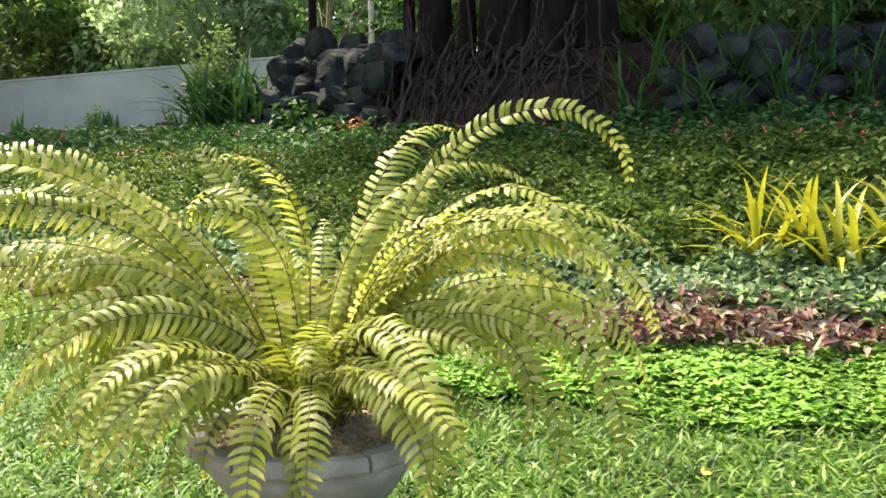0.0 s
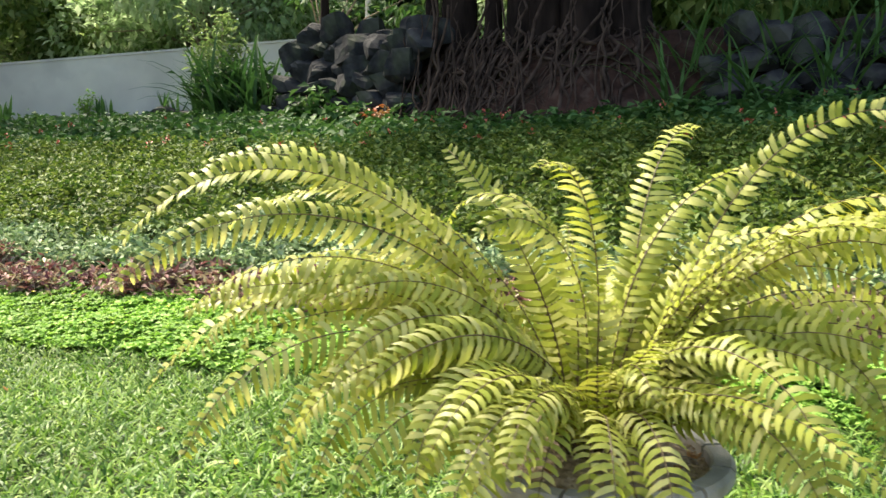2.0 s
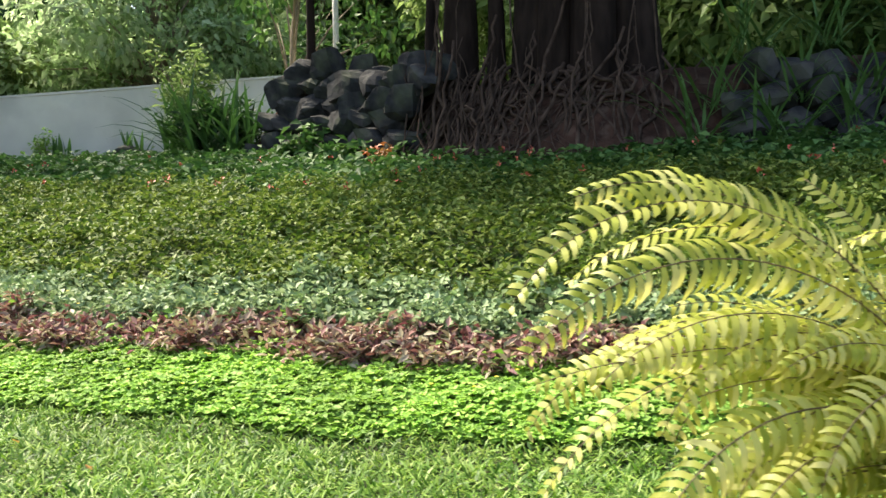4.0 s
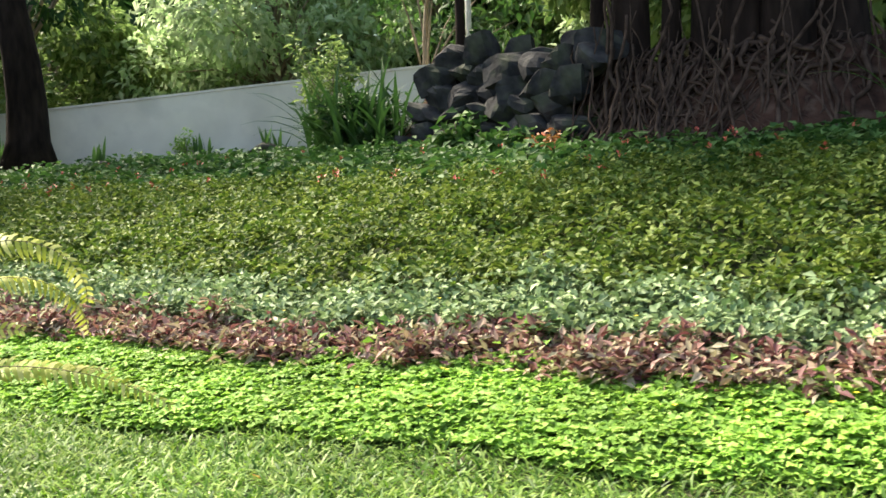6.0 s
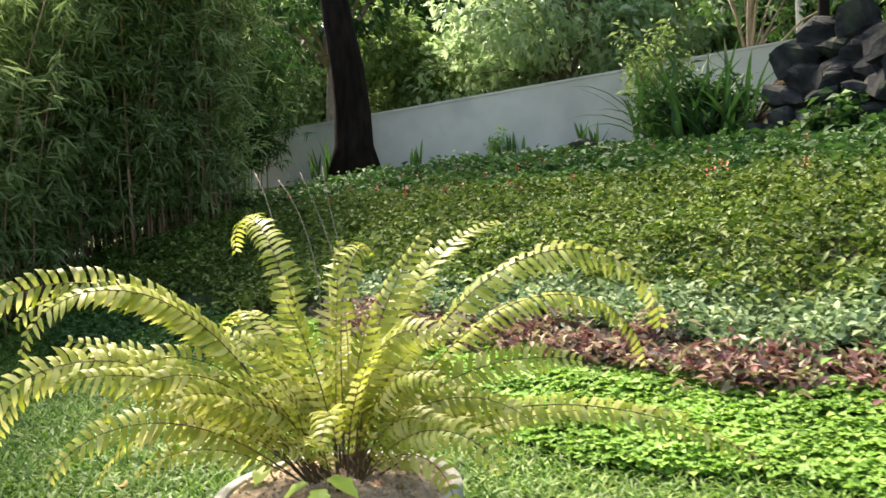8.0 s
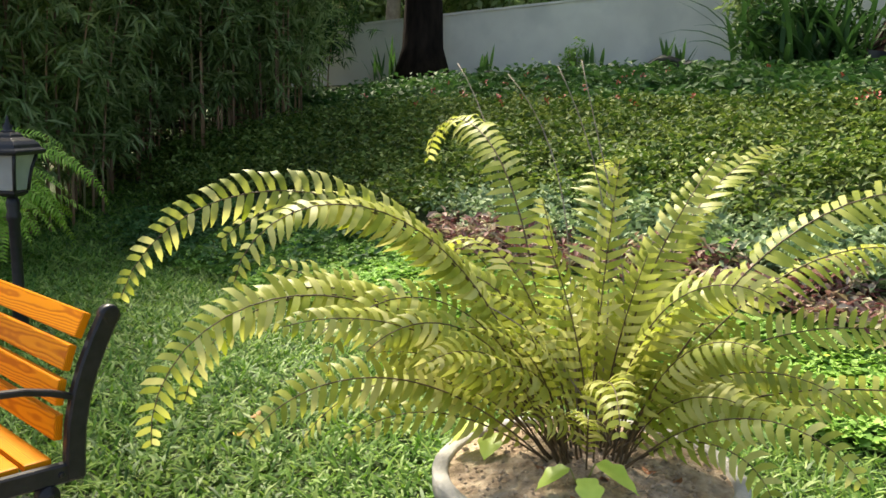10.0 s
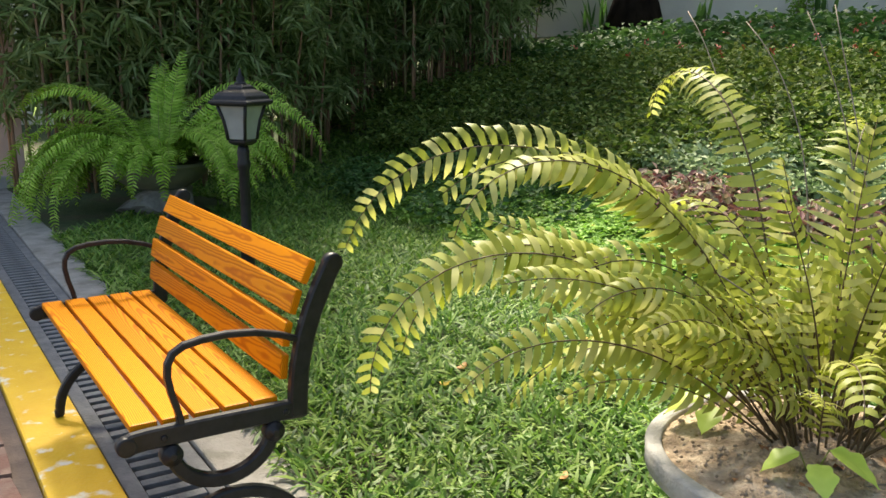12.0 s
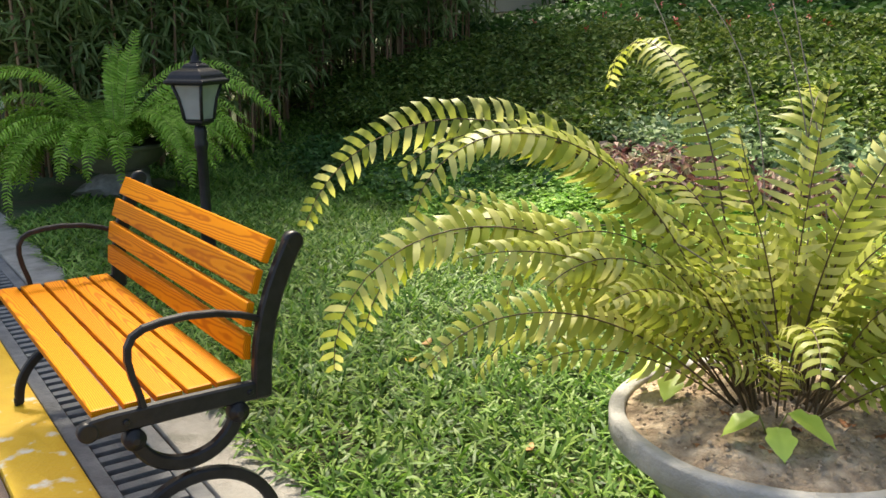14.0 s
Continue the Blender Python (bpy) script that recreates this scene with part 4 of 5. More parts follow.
def rock_mesh(seed, size, sub=3):
    bm = bmesh.new()
    bmesh.ops.create_icosphere(bm, subdivisions=sub, radius=1)
    r = random.Random(seed)
    cuts = [(Vector((r.uniform(-1, 1), r.uniform(-1, 1), r.uniform(-1, 1))).normalized(), r.uniform(0.42, 0.72)) for _ in range(11)]
    for v in bm.verts:
        for d, k in cuts:
            over = v.co.dot(d) - k
            if over > 0:
                v.co -= d * over
        v.co *= 1 + 0.1 * noise.noise(v.co * 2.5 + Vector((seed, 0, 0))) + 0.05 * noise.noise(v.co * 7)
        v.co = Vector((v.co.x * size[0], v.co.y * size[1], v.co.z * size[2]))
    me = bpy.data.meshes.new("stone")
    bm.to_mesh(me)
    bm.free()
    return me


build_far_planter()


# ---- bank, rocks and trees ----
def block_mesh(seed, size):
    """A roughly squared, chipped block of stone with flat faces."""
    bm = bmesh.new()
    bmesh.ops.create_cube(bm, size=2)
    bmesh.ops.subdivide_edges(bm, edges=bm.edges[:], cuts=3, use_grid_fill=True)
    r = random.Random(seed)
    cuts = [(Vector((r.uniform(-1, 1), r.uniform(-1, 1), r.uniform(-1, 1))).normalized(), r.uniform(0.72, 1.1)) for _ in range(12)]
    for v in bm.verts:
        for d, k in cuts:
            over = v.co.dot(d) - k
            if over > 0:
                v.co -= d * over
        v.co += Vector((r.uniform(-1, 1), r.uniform(-1, 1), r.uniform(-1, 1))) * 0.05
        v.co = Vector((v.co.x * size[0], v.co.y * size[1], v.co.z * size[2]))
    me = bpy.data.meshes.new("stone")
    bm.to_mesh(me)
    bm.free()
    me.materials.append(M_ROCK)
    return me


def build_rock_wall():
    """Squared blocks stacked steeply on the corner of the terrace, rougher boulders along the rest."""
    wall = empty("rock_wall", "dry wall of dark angular rocks holding up the terrace", "rock wall", Matrix(), kind="structure")
    r = random.Random(3)
    blocks = [block_mesh(140 + i, (r.uniform(0.2, 0.4), 0.32, r.uniform(0.17, 0.32))) for i in range(14)]
    for k in range(6):
        x = -11.35 + 0.13 * k + 0.16 * (k % 2)
        while x < -8.1 + 0.1 * k:
            w = r.uniform(0.42, 0.66)
            yy = float(edge(x)) - 0.05 + k * 0.09 + r.uniform(-0.06, 0.06)
            ob = new("stone", r.choice(blocks))
            ob.parent = wall
            z = float(bank_foot(x) + np.interp(yy - 0.2, BANK_Y, BANK_Z)) + 0.1 + k * 0.335 + r.uniform(-0.04, 0.04)
            if not (k == 5 and r.random() < 0.3):
                ob.matrix_world = pose(x + w / 2, yy, z, r.uniform(-14, 14), r.uniform(-24, 24), r.uniform(-22, 22) + 180 * r.choice((0, 1)))
            else:
                ob.matrix_world = pose(x + w / 2, yy + 0.3, z - 0.15, r.uniform(-8, 8), r.uniform(-9, 9), r.uniform(-14, 14))
            x += w
    kinds = [rock_mesh(40 + i, (0.42, 0.34, 0.33), 2) for i in range(8)]
    for me in kinds:
        me.materials.append(M_ROCK)
    for x in np.arange(-2.6, 5.5, 0.46):
        for k in range(4):
            xx = x + r.uniform(-0.15, 0.15) + 0.22 * (k % 2)
            yy = float(edge(xx)) + 0.05 + k * 0.12
            ob = new("stone", r.choice(kinds))
            ob.parent = wall
            sc = r.uniform(0.8, 1.25)
            ob.matrix_world = pose(xx, yy, float(bank_foot(xx) + np.interp(yy, BANK_Y, BANK_Z)) + 0.1 + k * 0.33 + r.uniform(-0.08, 0.08), r.uniform(-30, 30), r.uniform(-30, 30), r.uniform(0, 360)) @ Matrix.Scale(sc, 4)


build_rock_wall()


def crown_leaves(centres, radii, count, length, width, flat=0.75):
    """Leaves in clumps: points near the surface of uneven balls."""
    out = []
    for c, R in zip(centres, radii):
        n = int(count * R * R)
        d = ways(n, -70, 90)
        k = rng.uniform(0.55, 1.05, n)[:, None]
        P = np.asarray(c) + d * k * R * np.array([1, 1, flat])
        A = unit(d + rng.normal(0, 0.8, (n, 3)) + [0, 0, -0.4])
        N = unit(d * 0.5 + rng.normal(0, 0.5, (n, 3)) + [0, 0, 0.8])
        s = rng.uniform(0.6, 1.3, n)
        out.append(leaves(P, A, N, length * s, width * s, 0.15, 0.2))
    return join(out)


def build_tree(label, x, y, height, spread, trunk_r, leaf, bark, first=0.3, clumps=16, density=160, length=0.3, lean=0.0, seed=1, low=0.35):
    z = float(ground_z(x, y))
    tree = empty("tree", label, "tree", pose(x, y, z - 0.1), group="garden trees")
    r = random.Random(seed)
    top = Vector((lean * height * 0.6, 0, height * 0.8))
    pts, rad = [], []
    for i in range(12):
        f = i / 11
        pts.append(top * f + Vector((0.15 * trunk_r * 4 * noise.noise((f * 3, seed, 0)), 0.6 * trunk_r * noise.noise((f * 3, seed, 9)), 0)))
        rad.append(trunk_r * (1 - 0.75 * f) + trunk_r * 0.5 * max(0, 1 - f * 9) ** 2)
    part("trunk", smooth(mesh_np("trunk", *sweep([tuple(p) for p in pts], rad, 14))), bark, tree)
    cs, rs = [], []
    for i in range(clumps):
        f = r.uniform(low, 1.0)
        a = i * 2.4 + r.uniform(-0.4, 0.4)
        q = spread * r.uniform(0.25, 1.0) * (1.15 - 0.55 * abs(f - 0.6) / 0.6)
        c = (top.x * f + q * math.cos(a), q * math.sin(a), height * f)
        cs.append(c)
        rs.append(spread * r.uniform(0.28, 0.45))
        s0 = max(first, f - 0.3)
        p0 = top * s0
        p1 = Vector(c)
        mid = p0.lerp(p1, 0.5) + Vector((0, 0, 0.12 * spread))
        part("limb", smooth(mesh_np("limb", *sweep([tuple(p0), tuple(mid), tuple(p1)], [trunk_r * 0.3, trunk_r * 0.2, trunk_r * 0.06], 6))), bark, tree)
    tagged(part("crown", mesh_np("crown", *crown_leaves(cs, rs, density, length, length * 0.5)), leaf, tree), kind="stuff")
    return tree


def build_banyan():
    """An old many-stemmed tree on the terrace, with roots that run down the bank."""
    x, y = -5.1, 13.95
    z = 3.0
    tree = empty("tree", "old dark fig tree with many fused stems and hanging roots", "tree", pose(x, y, z))
    r = random.Random(8)
    stems = []
    for i in range(15):
        a = i * 2.4
        q = 0.72 * math.sqrt((i + 0.3) / 15)
        bx, by = q * math.cos(a), 0.7 * q * math.sin(a)
        R = r.uniform(0.24, 0.4)
        pts = [(bx * (1 + 0.5 * (1 - f) ** 3) + 0.08 * noise.noise((f * 4, i, 0)), by * (1 + 0.6 * (1 - f) ** 3), -1.0 + 9 * f) for f in np.linspace(0, 1, 14)]
        stems.append(sweep(pts, [R * (1.25 - 0.5 * f) for f in np.linspace(0, 1, 14)], 9))
    part("trunk", smooth(mesh_np("trunk", *join(stems))), M_SHADED_BARK, tree)
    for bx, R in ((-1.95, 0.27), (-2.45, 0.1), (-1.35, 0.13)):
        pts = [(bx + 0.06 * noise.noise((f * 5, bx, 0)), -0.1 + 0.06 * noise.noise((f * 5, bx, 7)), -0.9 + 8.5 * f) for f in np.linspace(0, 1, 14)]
        part("stem", smooth(mesh_np("stem", *sweep(pts, [R * (1.5 - 0.6 * min(1, f * 3)) for f in np.linspace(0, 1, 14)], 9))), M_SHADED_BARK, tree)
    for i in range(150):
        big = i % 4 == 0
        rx = r.gauss(-0.8, 1.5) if i % 3 else r.gauss(-1.6, 0.5)
        y0, out_to = r.uniform(-1.2, 0.1), r.uniform(-2.3, -1.0)
        sway = r.gauss(0, 0.95)
        lift = r.uniform(0.05, 0.35) if big else r.uniform(0.0, 0.25)
        thick = r.uniform(0.018, 0.036) if big else r.uniform(0.006, 0.016)
        pts = []
        for f in np.linspace(0, 1, 12):
            px = rx + sway * f ** 1.3 + 0.45 * noise.noise((f * 3.5, i, 2)) + 0.08 * noise.noise((f * 11, i, 5))
            py = y0 + (out_to - y0) * f ** 0.8 + 0.12 * noise.noise((f * 5, i, 9))
            gz = float(ground_z(x + px, y + py)) - z
            pts.append((px, py, gz + 0.03 + 0.07 * abs(noise.noise((f * 6, i, 4))) + lift * (1 - f) ** 2))
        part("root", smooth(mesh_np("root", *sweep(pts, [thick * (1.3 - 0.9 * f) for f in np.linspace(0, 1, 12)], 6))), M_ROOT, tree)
    for i in range(64):
        px = r.choice((r.gauss(-1.9, 0.3), r.gauss(-1.2, 0.5), r.gauss(0.1, 0.5), r.gauss(0.7, 0.35)))
        py = r.uniform(-1.15, -0.35)
        thick, top, flare = r.choice((0.008, 0.012, 0.016, 0.028)), r.uniform(-0.5, 0.9) if i % 4 else r.uniform(1.0, 2.6), r.gauss(0, 0.5)
        pts = []
        for f in np.linspace(0, 1, 10):
            qx = px + flare * f ** 2 + 0.2 * noise.noise((f * 5, i, 31))
            qy = py - 0.75 * f ** 1.6 - 0.05 * noise.noise((f * 4, i, 37))
            gz = float(ground_z(x + qx, y + qy)) - z
            pts.append((qx, qy, gz - 0.03 + (top - gz) * (1 - f) ** 1.5))
        part("aerial_root", smooth(mesh_np("aerial_root", *sweep(pts, [thick * (0.7 + 0.6 * f) for f in np.linspace(0, 1, 10)], 6))), M_ROOT, tree)
    # Unseen crown, spread wide and dense to keep light off the terrace and rocks.
    cs = [(r.uniform(-8, 9), r.uniform(-3.2, 6), r.uniform(5.5, 10)) for _ in range(60)]
    tagged(part("crown", mesh_np("crown", *crown_leaves(cs, [r.uniform(1.2, 2.0) for _ in cs], 210, 0.42, 0.24)), M_DARKLEAF, tree), kind="stuff")


build_banyan()
build_tree("tall tree with a shade-dark trunk in front of the white wall", -21.2, 14.5, 13, 4.5, 0.5, M_DARKLEAF, M_SHADED_BARK, 0.45, 18, 70, 0.3, -0.07, 4, 0.55)
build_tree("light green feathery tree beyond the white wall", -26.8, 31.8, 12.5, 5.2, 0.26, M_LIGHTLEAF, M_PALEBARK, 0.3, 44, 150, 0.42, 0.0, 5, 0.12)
# Some trees take lighter leaves, which paint in sunlit foliage.
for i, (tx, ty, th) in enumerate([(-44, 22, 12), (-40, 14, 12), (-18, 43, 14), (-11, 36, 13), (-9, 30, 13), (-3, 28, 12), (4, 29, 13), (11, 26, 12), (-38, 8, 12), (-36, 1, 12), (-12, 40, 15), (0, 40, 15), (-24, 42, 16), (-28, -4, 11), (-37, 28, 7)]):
    build_tree("leafy green tree beyond the garden wall", tx, ty, th, 5.0, 0.28, M_LIGHTLEAF if i in (0, 3, 12) else M_MIDLEAF if i in (1, 2, 4, 5, 6, 7, 8, 9, 14) else M_DARKLEAF if i % 2 else M_BROAD, M_PALEBARK, 0.3, 30, 190, 0.46, 0.0, 20 + i, 0.1)


def build_bamboo(x, y, culms, height, seed, leaf):
    z = float(ground_z(x, y))
    clump = empty("bamboo_clump", "dense clump of dark green bamboo with brown lower canes", "bamboo", pose(x, y, z), group="bamboo clumps")
    r = random.Random(seed)
    P, A = [], []
    for i in range(culms):
        a, q = r.uniform(0, 6.28), 0.75 * math.sqrt(r.random())
        bx, by = q * math.cos(a), q * math.sin(a)
        h, out = height * r.uniform(0.7, 1.1), r.uniform(0.3, 1.5)
        pts = [(bx + math.cos(a) * out * f ** 2, by + math.sin(a) * out * f ** 2, -0.05 + h * f) for f in np.linspace(0, 1, 8)]
        part("culm", smooth(mesh_np("culm", *sweep(pts, [0.016 * (1.1 - 0.8 * f) for f in np.linspace(0, 1, 8)], 6))), M_CULM, clump)
        for k in range(int(9 * h)):
            f0 = 0.75 / h
            f = f0 + (1 - f0) * r.random() ** 0.9
            c = Vector((bx + math.cos(a) * out * f * f, by + math.sin(a) * out * f * f, h * f))
            node = c + Vector((r.gauss(0, 0.3), r.gauss(0, 0.3), r.gauss(0, 0.1)))
            P += [node] * 5
    P = np.array(P)
    n = len(P)
    V, F = join([leaves(P + rng.normal(0, 0.05, (n, 3)), ways(n, -65, 20), unit(np.c_[rng.normal(0, 0.5, (n, 2)), np.ones(n)]), rng.uniform(0.18, 0.34, n), rng.uniform(0.026, 0.046, n), 0.1, 0.2, 0.4) for _ in range(2)])
    tagged(part("foliage", mesh_np("foliage", V, F), leaf, clump), kind="stuff")


# Unseen tops of the taller clumps are added to shade bench, kerb and hedge.
for i, (bx, by) in enumerate([(-17.5, 4.5), (-18.6, 6.2), (-18.6, 7.2), (-19.8, 8.2), (-21.2, 9.6), (-17.0, 3.3), (-18.4, 5.2), (-19.5, 6.4), (-16.8, 2.2), (-18.6, 3.0), (-22.9, 11.6), (-24.4, 13.4), (-18.6, 8.6), (-19.0, 7.6)]):
    build_bamboo(bx, by, 24, 9.2 if i in (8, 9) else 7.6 if i == 5 else 6.6 if i in (2, 3, 4) else 5.0 if i < 10 else 4.3 if i < 12 else 6.6, 60 + i, M_DARKLEAF if i in (10, 11) else M_BAMBOO)


# ---- small plants and litter ----
def build_strap_plant(name, label, x, y, count, length, width, material, up=(25, 85), spread=0.06, dz=0.0, category="plant", bend=(0.3, 1.0)):
    """A tuft of long strap leaves, each of several bends."""
    z = float(ground_z(x, y)) + dz
    plant = empty(name, label, category, pose(x, y, z))
    for i in range(count):
        a, e = rng.uniform(0, 360), rng.uniform(*up)
        L = length * rng.uniform(0.6, 1.1)
        n = 7
        s = np.linspace(0, 1, n)
        el = np.radians(e - rng.uniform(*bend) * 80 * s ** 1.5)
        px = np.concatenate([[0], np.cumsum(np.cos(el[:-1]) * L / (n - 1))])
        pz = np.concatenate([[0], np.cumsum(np.sin(el[:-1]) * L / (n - 1))])
        w = width * np.sin(np.pi * (0.12 + 0.86 * s)) * 0.5
        V = np.concatenate([np.c_[px, -w, pz + w * 0.35], np.c_[px, 0 * w, pz], np.c_[px, w, pz + w * 0.35]])
        F = []
        for k in range(n - 1):
            F += [(k, n + k, n + k + 1), (k, n + k + 1, k + 1), (n + k, 2 * n + k, 2 * n + k + 1), (n + k, 2 * n + k + 1, n + k + 1)]
        ob = part("leaf", smooth(mesh_np("leaf", V, F)), material, plant)
        ob.matrix_local = pose(rng.normal(0, spread), rng.normal(0, spread), -0.02, 0, 0, a)
    return plant


for i in range(6):
    build_strap_plant("dracaena", "yellow and green strap-leaved plant in the border", -0.75 + 0.28 * i + 0.1 * math.sin(i * 3), 6.35 + 0.16 * math.sin(i * 2), 24, 0.78, 0.045, M_YELLOW, (20, 85), 0.05, 0.1)
for i in range(9):
    build_strap_plant("pandan", "dark green strap-leaved plant beside the rocks", -13.9 + 0.27 * i, 16.0 - 0.18 * i + 0.35 * math.sin(i * 5), 20, 2.0, 0.085, M_DARKLEAF, (35, 88), 0.25, 0.0, bend=(0.35, 1.15))
for i in range(28):
    sx = -3.2 + 0.33 * i
    build_strap_plant("spider_plant", "hanging green strap-leaved plant on the rock wall", sx, float(edge(sx)) - 0.25 + 0.4 * (i % 3), 20, 1.35, 0.05, M_BROAD, (25, 85), 0.15, 0.25 + 0.3 * (i % 3))


def build_fallen_leaves():
    for x, y in [(-9.66, 2.42), (-9.81, 2.6), (-10.06, 3.1), (-9.91, 3.45), (-8.71, 2.3), (-8.41, 1.95), (-0.65, 3.75), (-2.6, 2.9), (-5.8, 3.6), (-4.3, 3.3), (-6.6, 3.9), (-3.6, 3.0), (-10.5, 3.9)]:
        n = 9
        a = np.linspace(0, 2 * np.pi, n, endpoint=False)
        V = np.concatenate([[(0, 0, 0.004)], np.c_[0.032 * np.cos(a) * (1 + 0.2 * np.cos(a)), 0.018 * np.sin(a), 0.008 * np.cos(2 * a)]])
        F = [(0, 1 + k, 1 + (k + 1) % n) for k in range(n)]
        thing("fallen_leaf", mesh_np("fallen_leaf", V, F), M_FALLEN, "fallen yellow leaf lying on the grass", "leaf", "fallen leaves",
              m=pose(x, y, float(ground_z(x, y)) + 0.045, rng.uniform(-25, 25), rng.uniform(-25, 25), rng.uniform(0, 360)))


build_fallen_leaves()


def build_bank_earth():
    """Bare brown earth on the steep terrace front below the fig tree and behind the rocks."""
    xs, ts = np.arange(-12.4, 6.01, 0.2), np.linspace(-0.35, 2.6, 16)
    X, T = np.meshgrid(xs, ts)
    Y = edge(X) + T
    Z = ground_z(X, Y) + 0.03 + 0.09 * lumps(X.ravel(), Y.ravel(), 2.2).reshape(X.shape) + 0.04 * lumps(X.ravel(), Y.ravel(), 7.0).reshape(X.shape)
    w = len(xs)
    i = (np.arange(len(ts) - 1)[:, None] * w + np.arange(w - 1)[None]).ravel()
    F = np.concatenate([np.stack([i, i + 1, i + w + 1], 1), np.stack([i, i + w + 1, i + w], 1)])
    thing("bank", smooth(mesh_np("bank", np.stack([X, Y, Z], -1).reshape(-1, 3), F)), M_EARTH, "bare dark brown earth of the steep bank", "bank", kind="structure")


build_bank_earth()


def build_shrub(name, label, x, y, height, spread, material, count=60, length=0.2, width=0.09, stems=7, category="shrub", dz=0.0):
    """A loose shrub: a few stems, leaves in clumps about their ends."""
    z = float(ground_z(x, y)) + dz
    bush = empty(name, label, category, pose(x, y, z))
    r = random.Random(int(abs(x * 97 + y * 13)))
    out = []
    for i in range(stems):
        a, q = i * 2.4, spread * r.uniform(0.2, 1.0)
        top = (q * math.cos(a), q * math.sin(a), height * r.uniform(0.55, 1.0))
        pts = [(0.08 * math.cos(a), 0.08 * math.sin(a), -0.05), (top[0] * 0.4, top[1] * 0.4, top[2] * 0.6), top]
        part("stem", smooth(mesh_np("stem", *sweep(pts, [0.016, 0.012, 0.006], 5))), M_PALEBARK, bush)
        n = count
        f = rng.uniform(0.35, 1.05, n)[:, None]
        P = np.array(top) * f + rng.normal(0, spread * 0.16, (n, 3))
        out.append(leaves(P, ways(n, -50, 40), unit(np.c_[rng.normal(0, 0.5, (n, 2)), np.ones(n)]), length * rng.uniform(0.6, 1.2, n), width * rng.uniform(0.7, 1.2, n), 0.15, 0.25))
    tagged(part("foliage", mesh_np("foliage", *join(out)), material, bush), kind="stuff")


build_shrub("shrub", "light green leafy shrub at the end of the white wall", -14.3, 16.6, 2.4, 0.8, M_MIDLEAF, 120, 0.22, 0.07, 9)
build_shrub("shrub", "dark green leafy shrub beside the rocks", -12.7, 15.3, 1.25, 1.0, M_DARKLEAF, 160, 0.24, 0.08, 11)
build_shrub("shrub", "small yellow-green shrub in front of the white wall", -18.75, 16.9, 0.75, 0.4, M_CLOVER, 40, 0.13, 0.06, 6)
build_shrub("shrub", "low shrub with orange young leaves under the fig tree", -8.05, 12.75, 0.42, 0.4, M_ORANGE, 50, 0.12, 0.05, 7)
build_shrub("shrub", "low shrub with orange young leaves by the rocks", -10.4, 13.6, 0.3, 0.35, M_ORANGE, 30, 0.1, 0.045, 6)
build_shrub("shrub", "broad-leaved green plant climbing on the rocks", -9.8, 13.4, 0.75, 0.45, M_BROAD, 30, 0.24, 0.16, 7)
build_shrub("shrub", "broad-leaved green plant climbing on the rocks", -8.9, 13.0, 0.5, 0.5, M_BROAD, 30, 0.24, 0.16, 7)
for i, (sx, sy) in enumerate([(-16.4, 17.6), (-16.7, 17.5), (-18.3, 17.0), (-20.6, 16.0), (-23.2, 15.0), (-22.9, 15.1)]):
    build_strap_plant("snake_plant", "stiff upright green leaves at the foot of the white wall", sx, sy, 7, 0.75 if i < 4 else 1.0, 0.09, M_BROAD, (60, 88), 0.1, 0.1, bend=(0.0, 0.15))


def build_mounds():
    for x, y, s in [(-16.8, 17.35, 0.5), (-17.5, 17.1, 0.32), (-19.4, 16.35, 0.28), (-16.1, 17.5, 0.35), (-18.4, 16.8, 0.25), (-20.3, 15.9, 0.25), (-21.8, 15.3, 0.22), (-15.4, 17.6, 0.3)]:
        me = rock_mesh(int(abs(x * 10)), (s * 1.6, s, s * 0.7))
        thing("rock", me, M_ROCK, "dark low rock at the foot of the white wall", "rock", "rocks along the wall", m=pose(x, y, float(ground_z(x, y)) + s * 0.25, 0, 0, 20))


build_mounds()


def build_pole():
    pole = empty("pole", "thin white metal pole beyond the wall", "pole", pose(-13.6, 22.6, float(ground_z(-13.6, 22.6)) - 0.1))
    part("shaft", lathe([(0.09, 0), (0.085, 3), (0.075, 9.0)], 16), M_WHITE, pole)
    part("base_plate", lathe([(0.2, 0), (0.2, 0.12), (0.1, 0.16)], 16), M_WHITE, pole)


build_pole()
build_tree("slender tree with a thin dark stem beside the rocks", -10.45, 15.0, 9, 2.2, 0.1, M_DARKLEAF, M_SHADED_BARK, 0.5, 10, 120, 0.25, 0.02, 71, 0.6)
build_tree("pale-barked tree with low bare branches beyond the wall", -14.6, 21.6, 8, 2.6, 0.13, M_BROAD, M_PALEBARK, 0.25, 14, 120, 0.3, 0.1, 72, 0.35)
build_tree("tree with a pale brown trunk beyond the wall", -29.5, 21.0, 12, 4.0, 0.3, M_DARKLEAF, M_PALEBARK, 0.4, 18, 120, 0.4, 0.05, 73, 0.45)


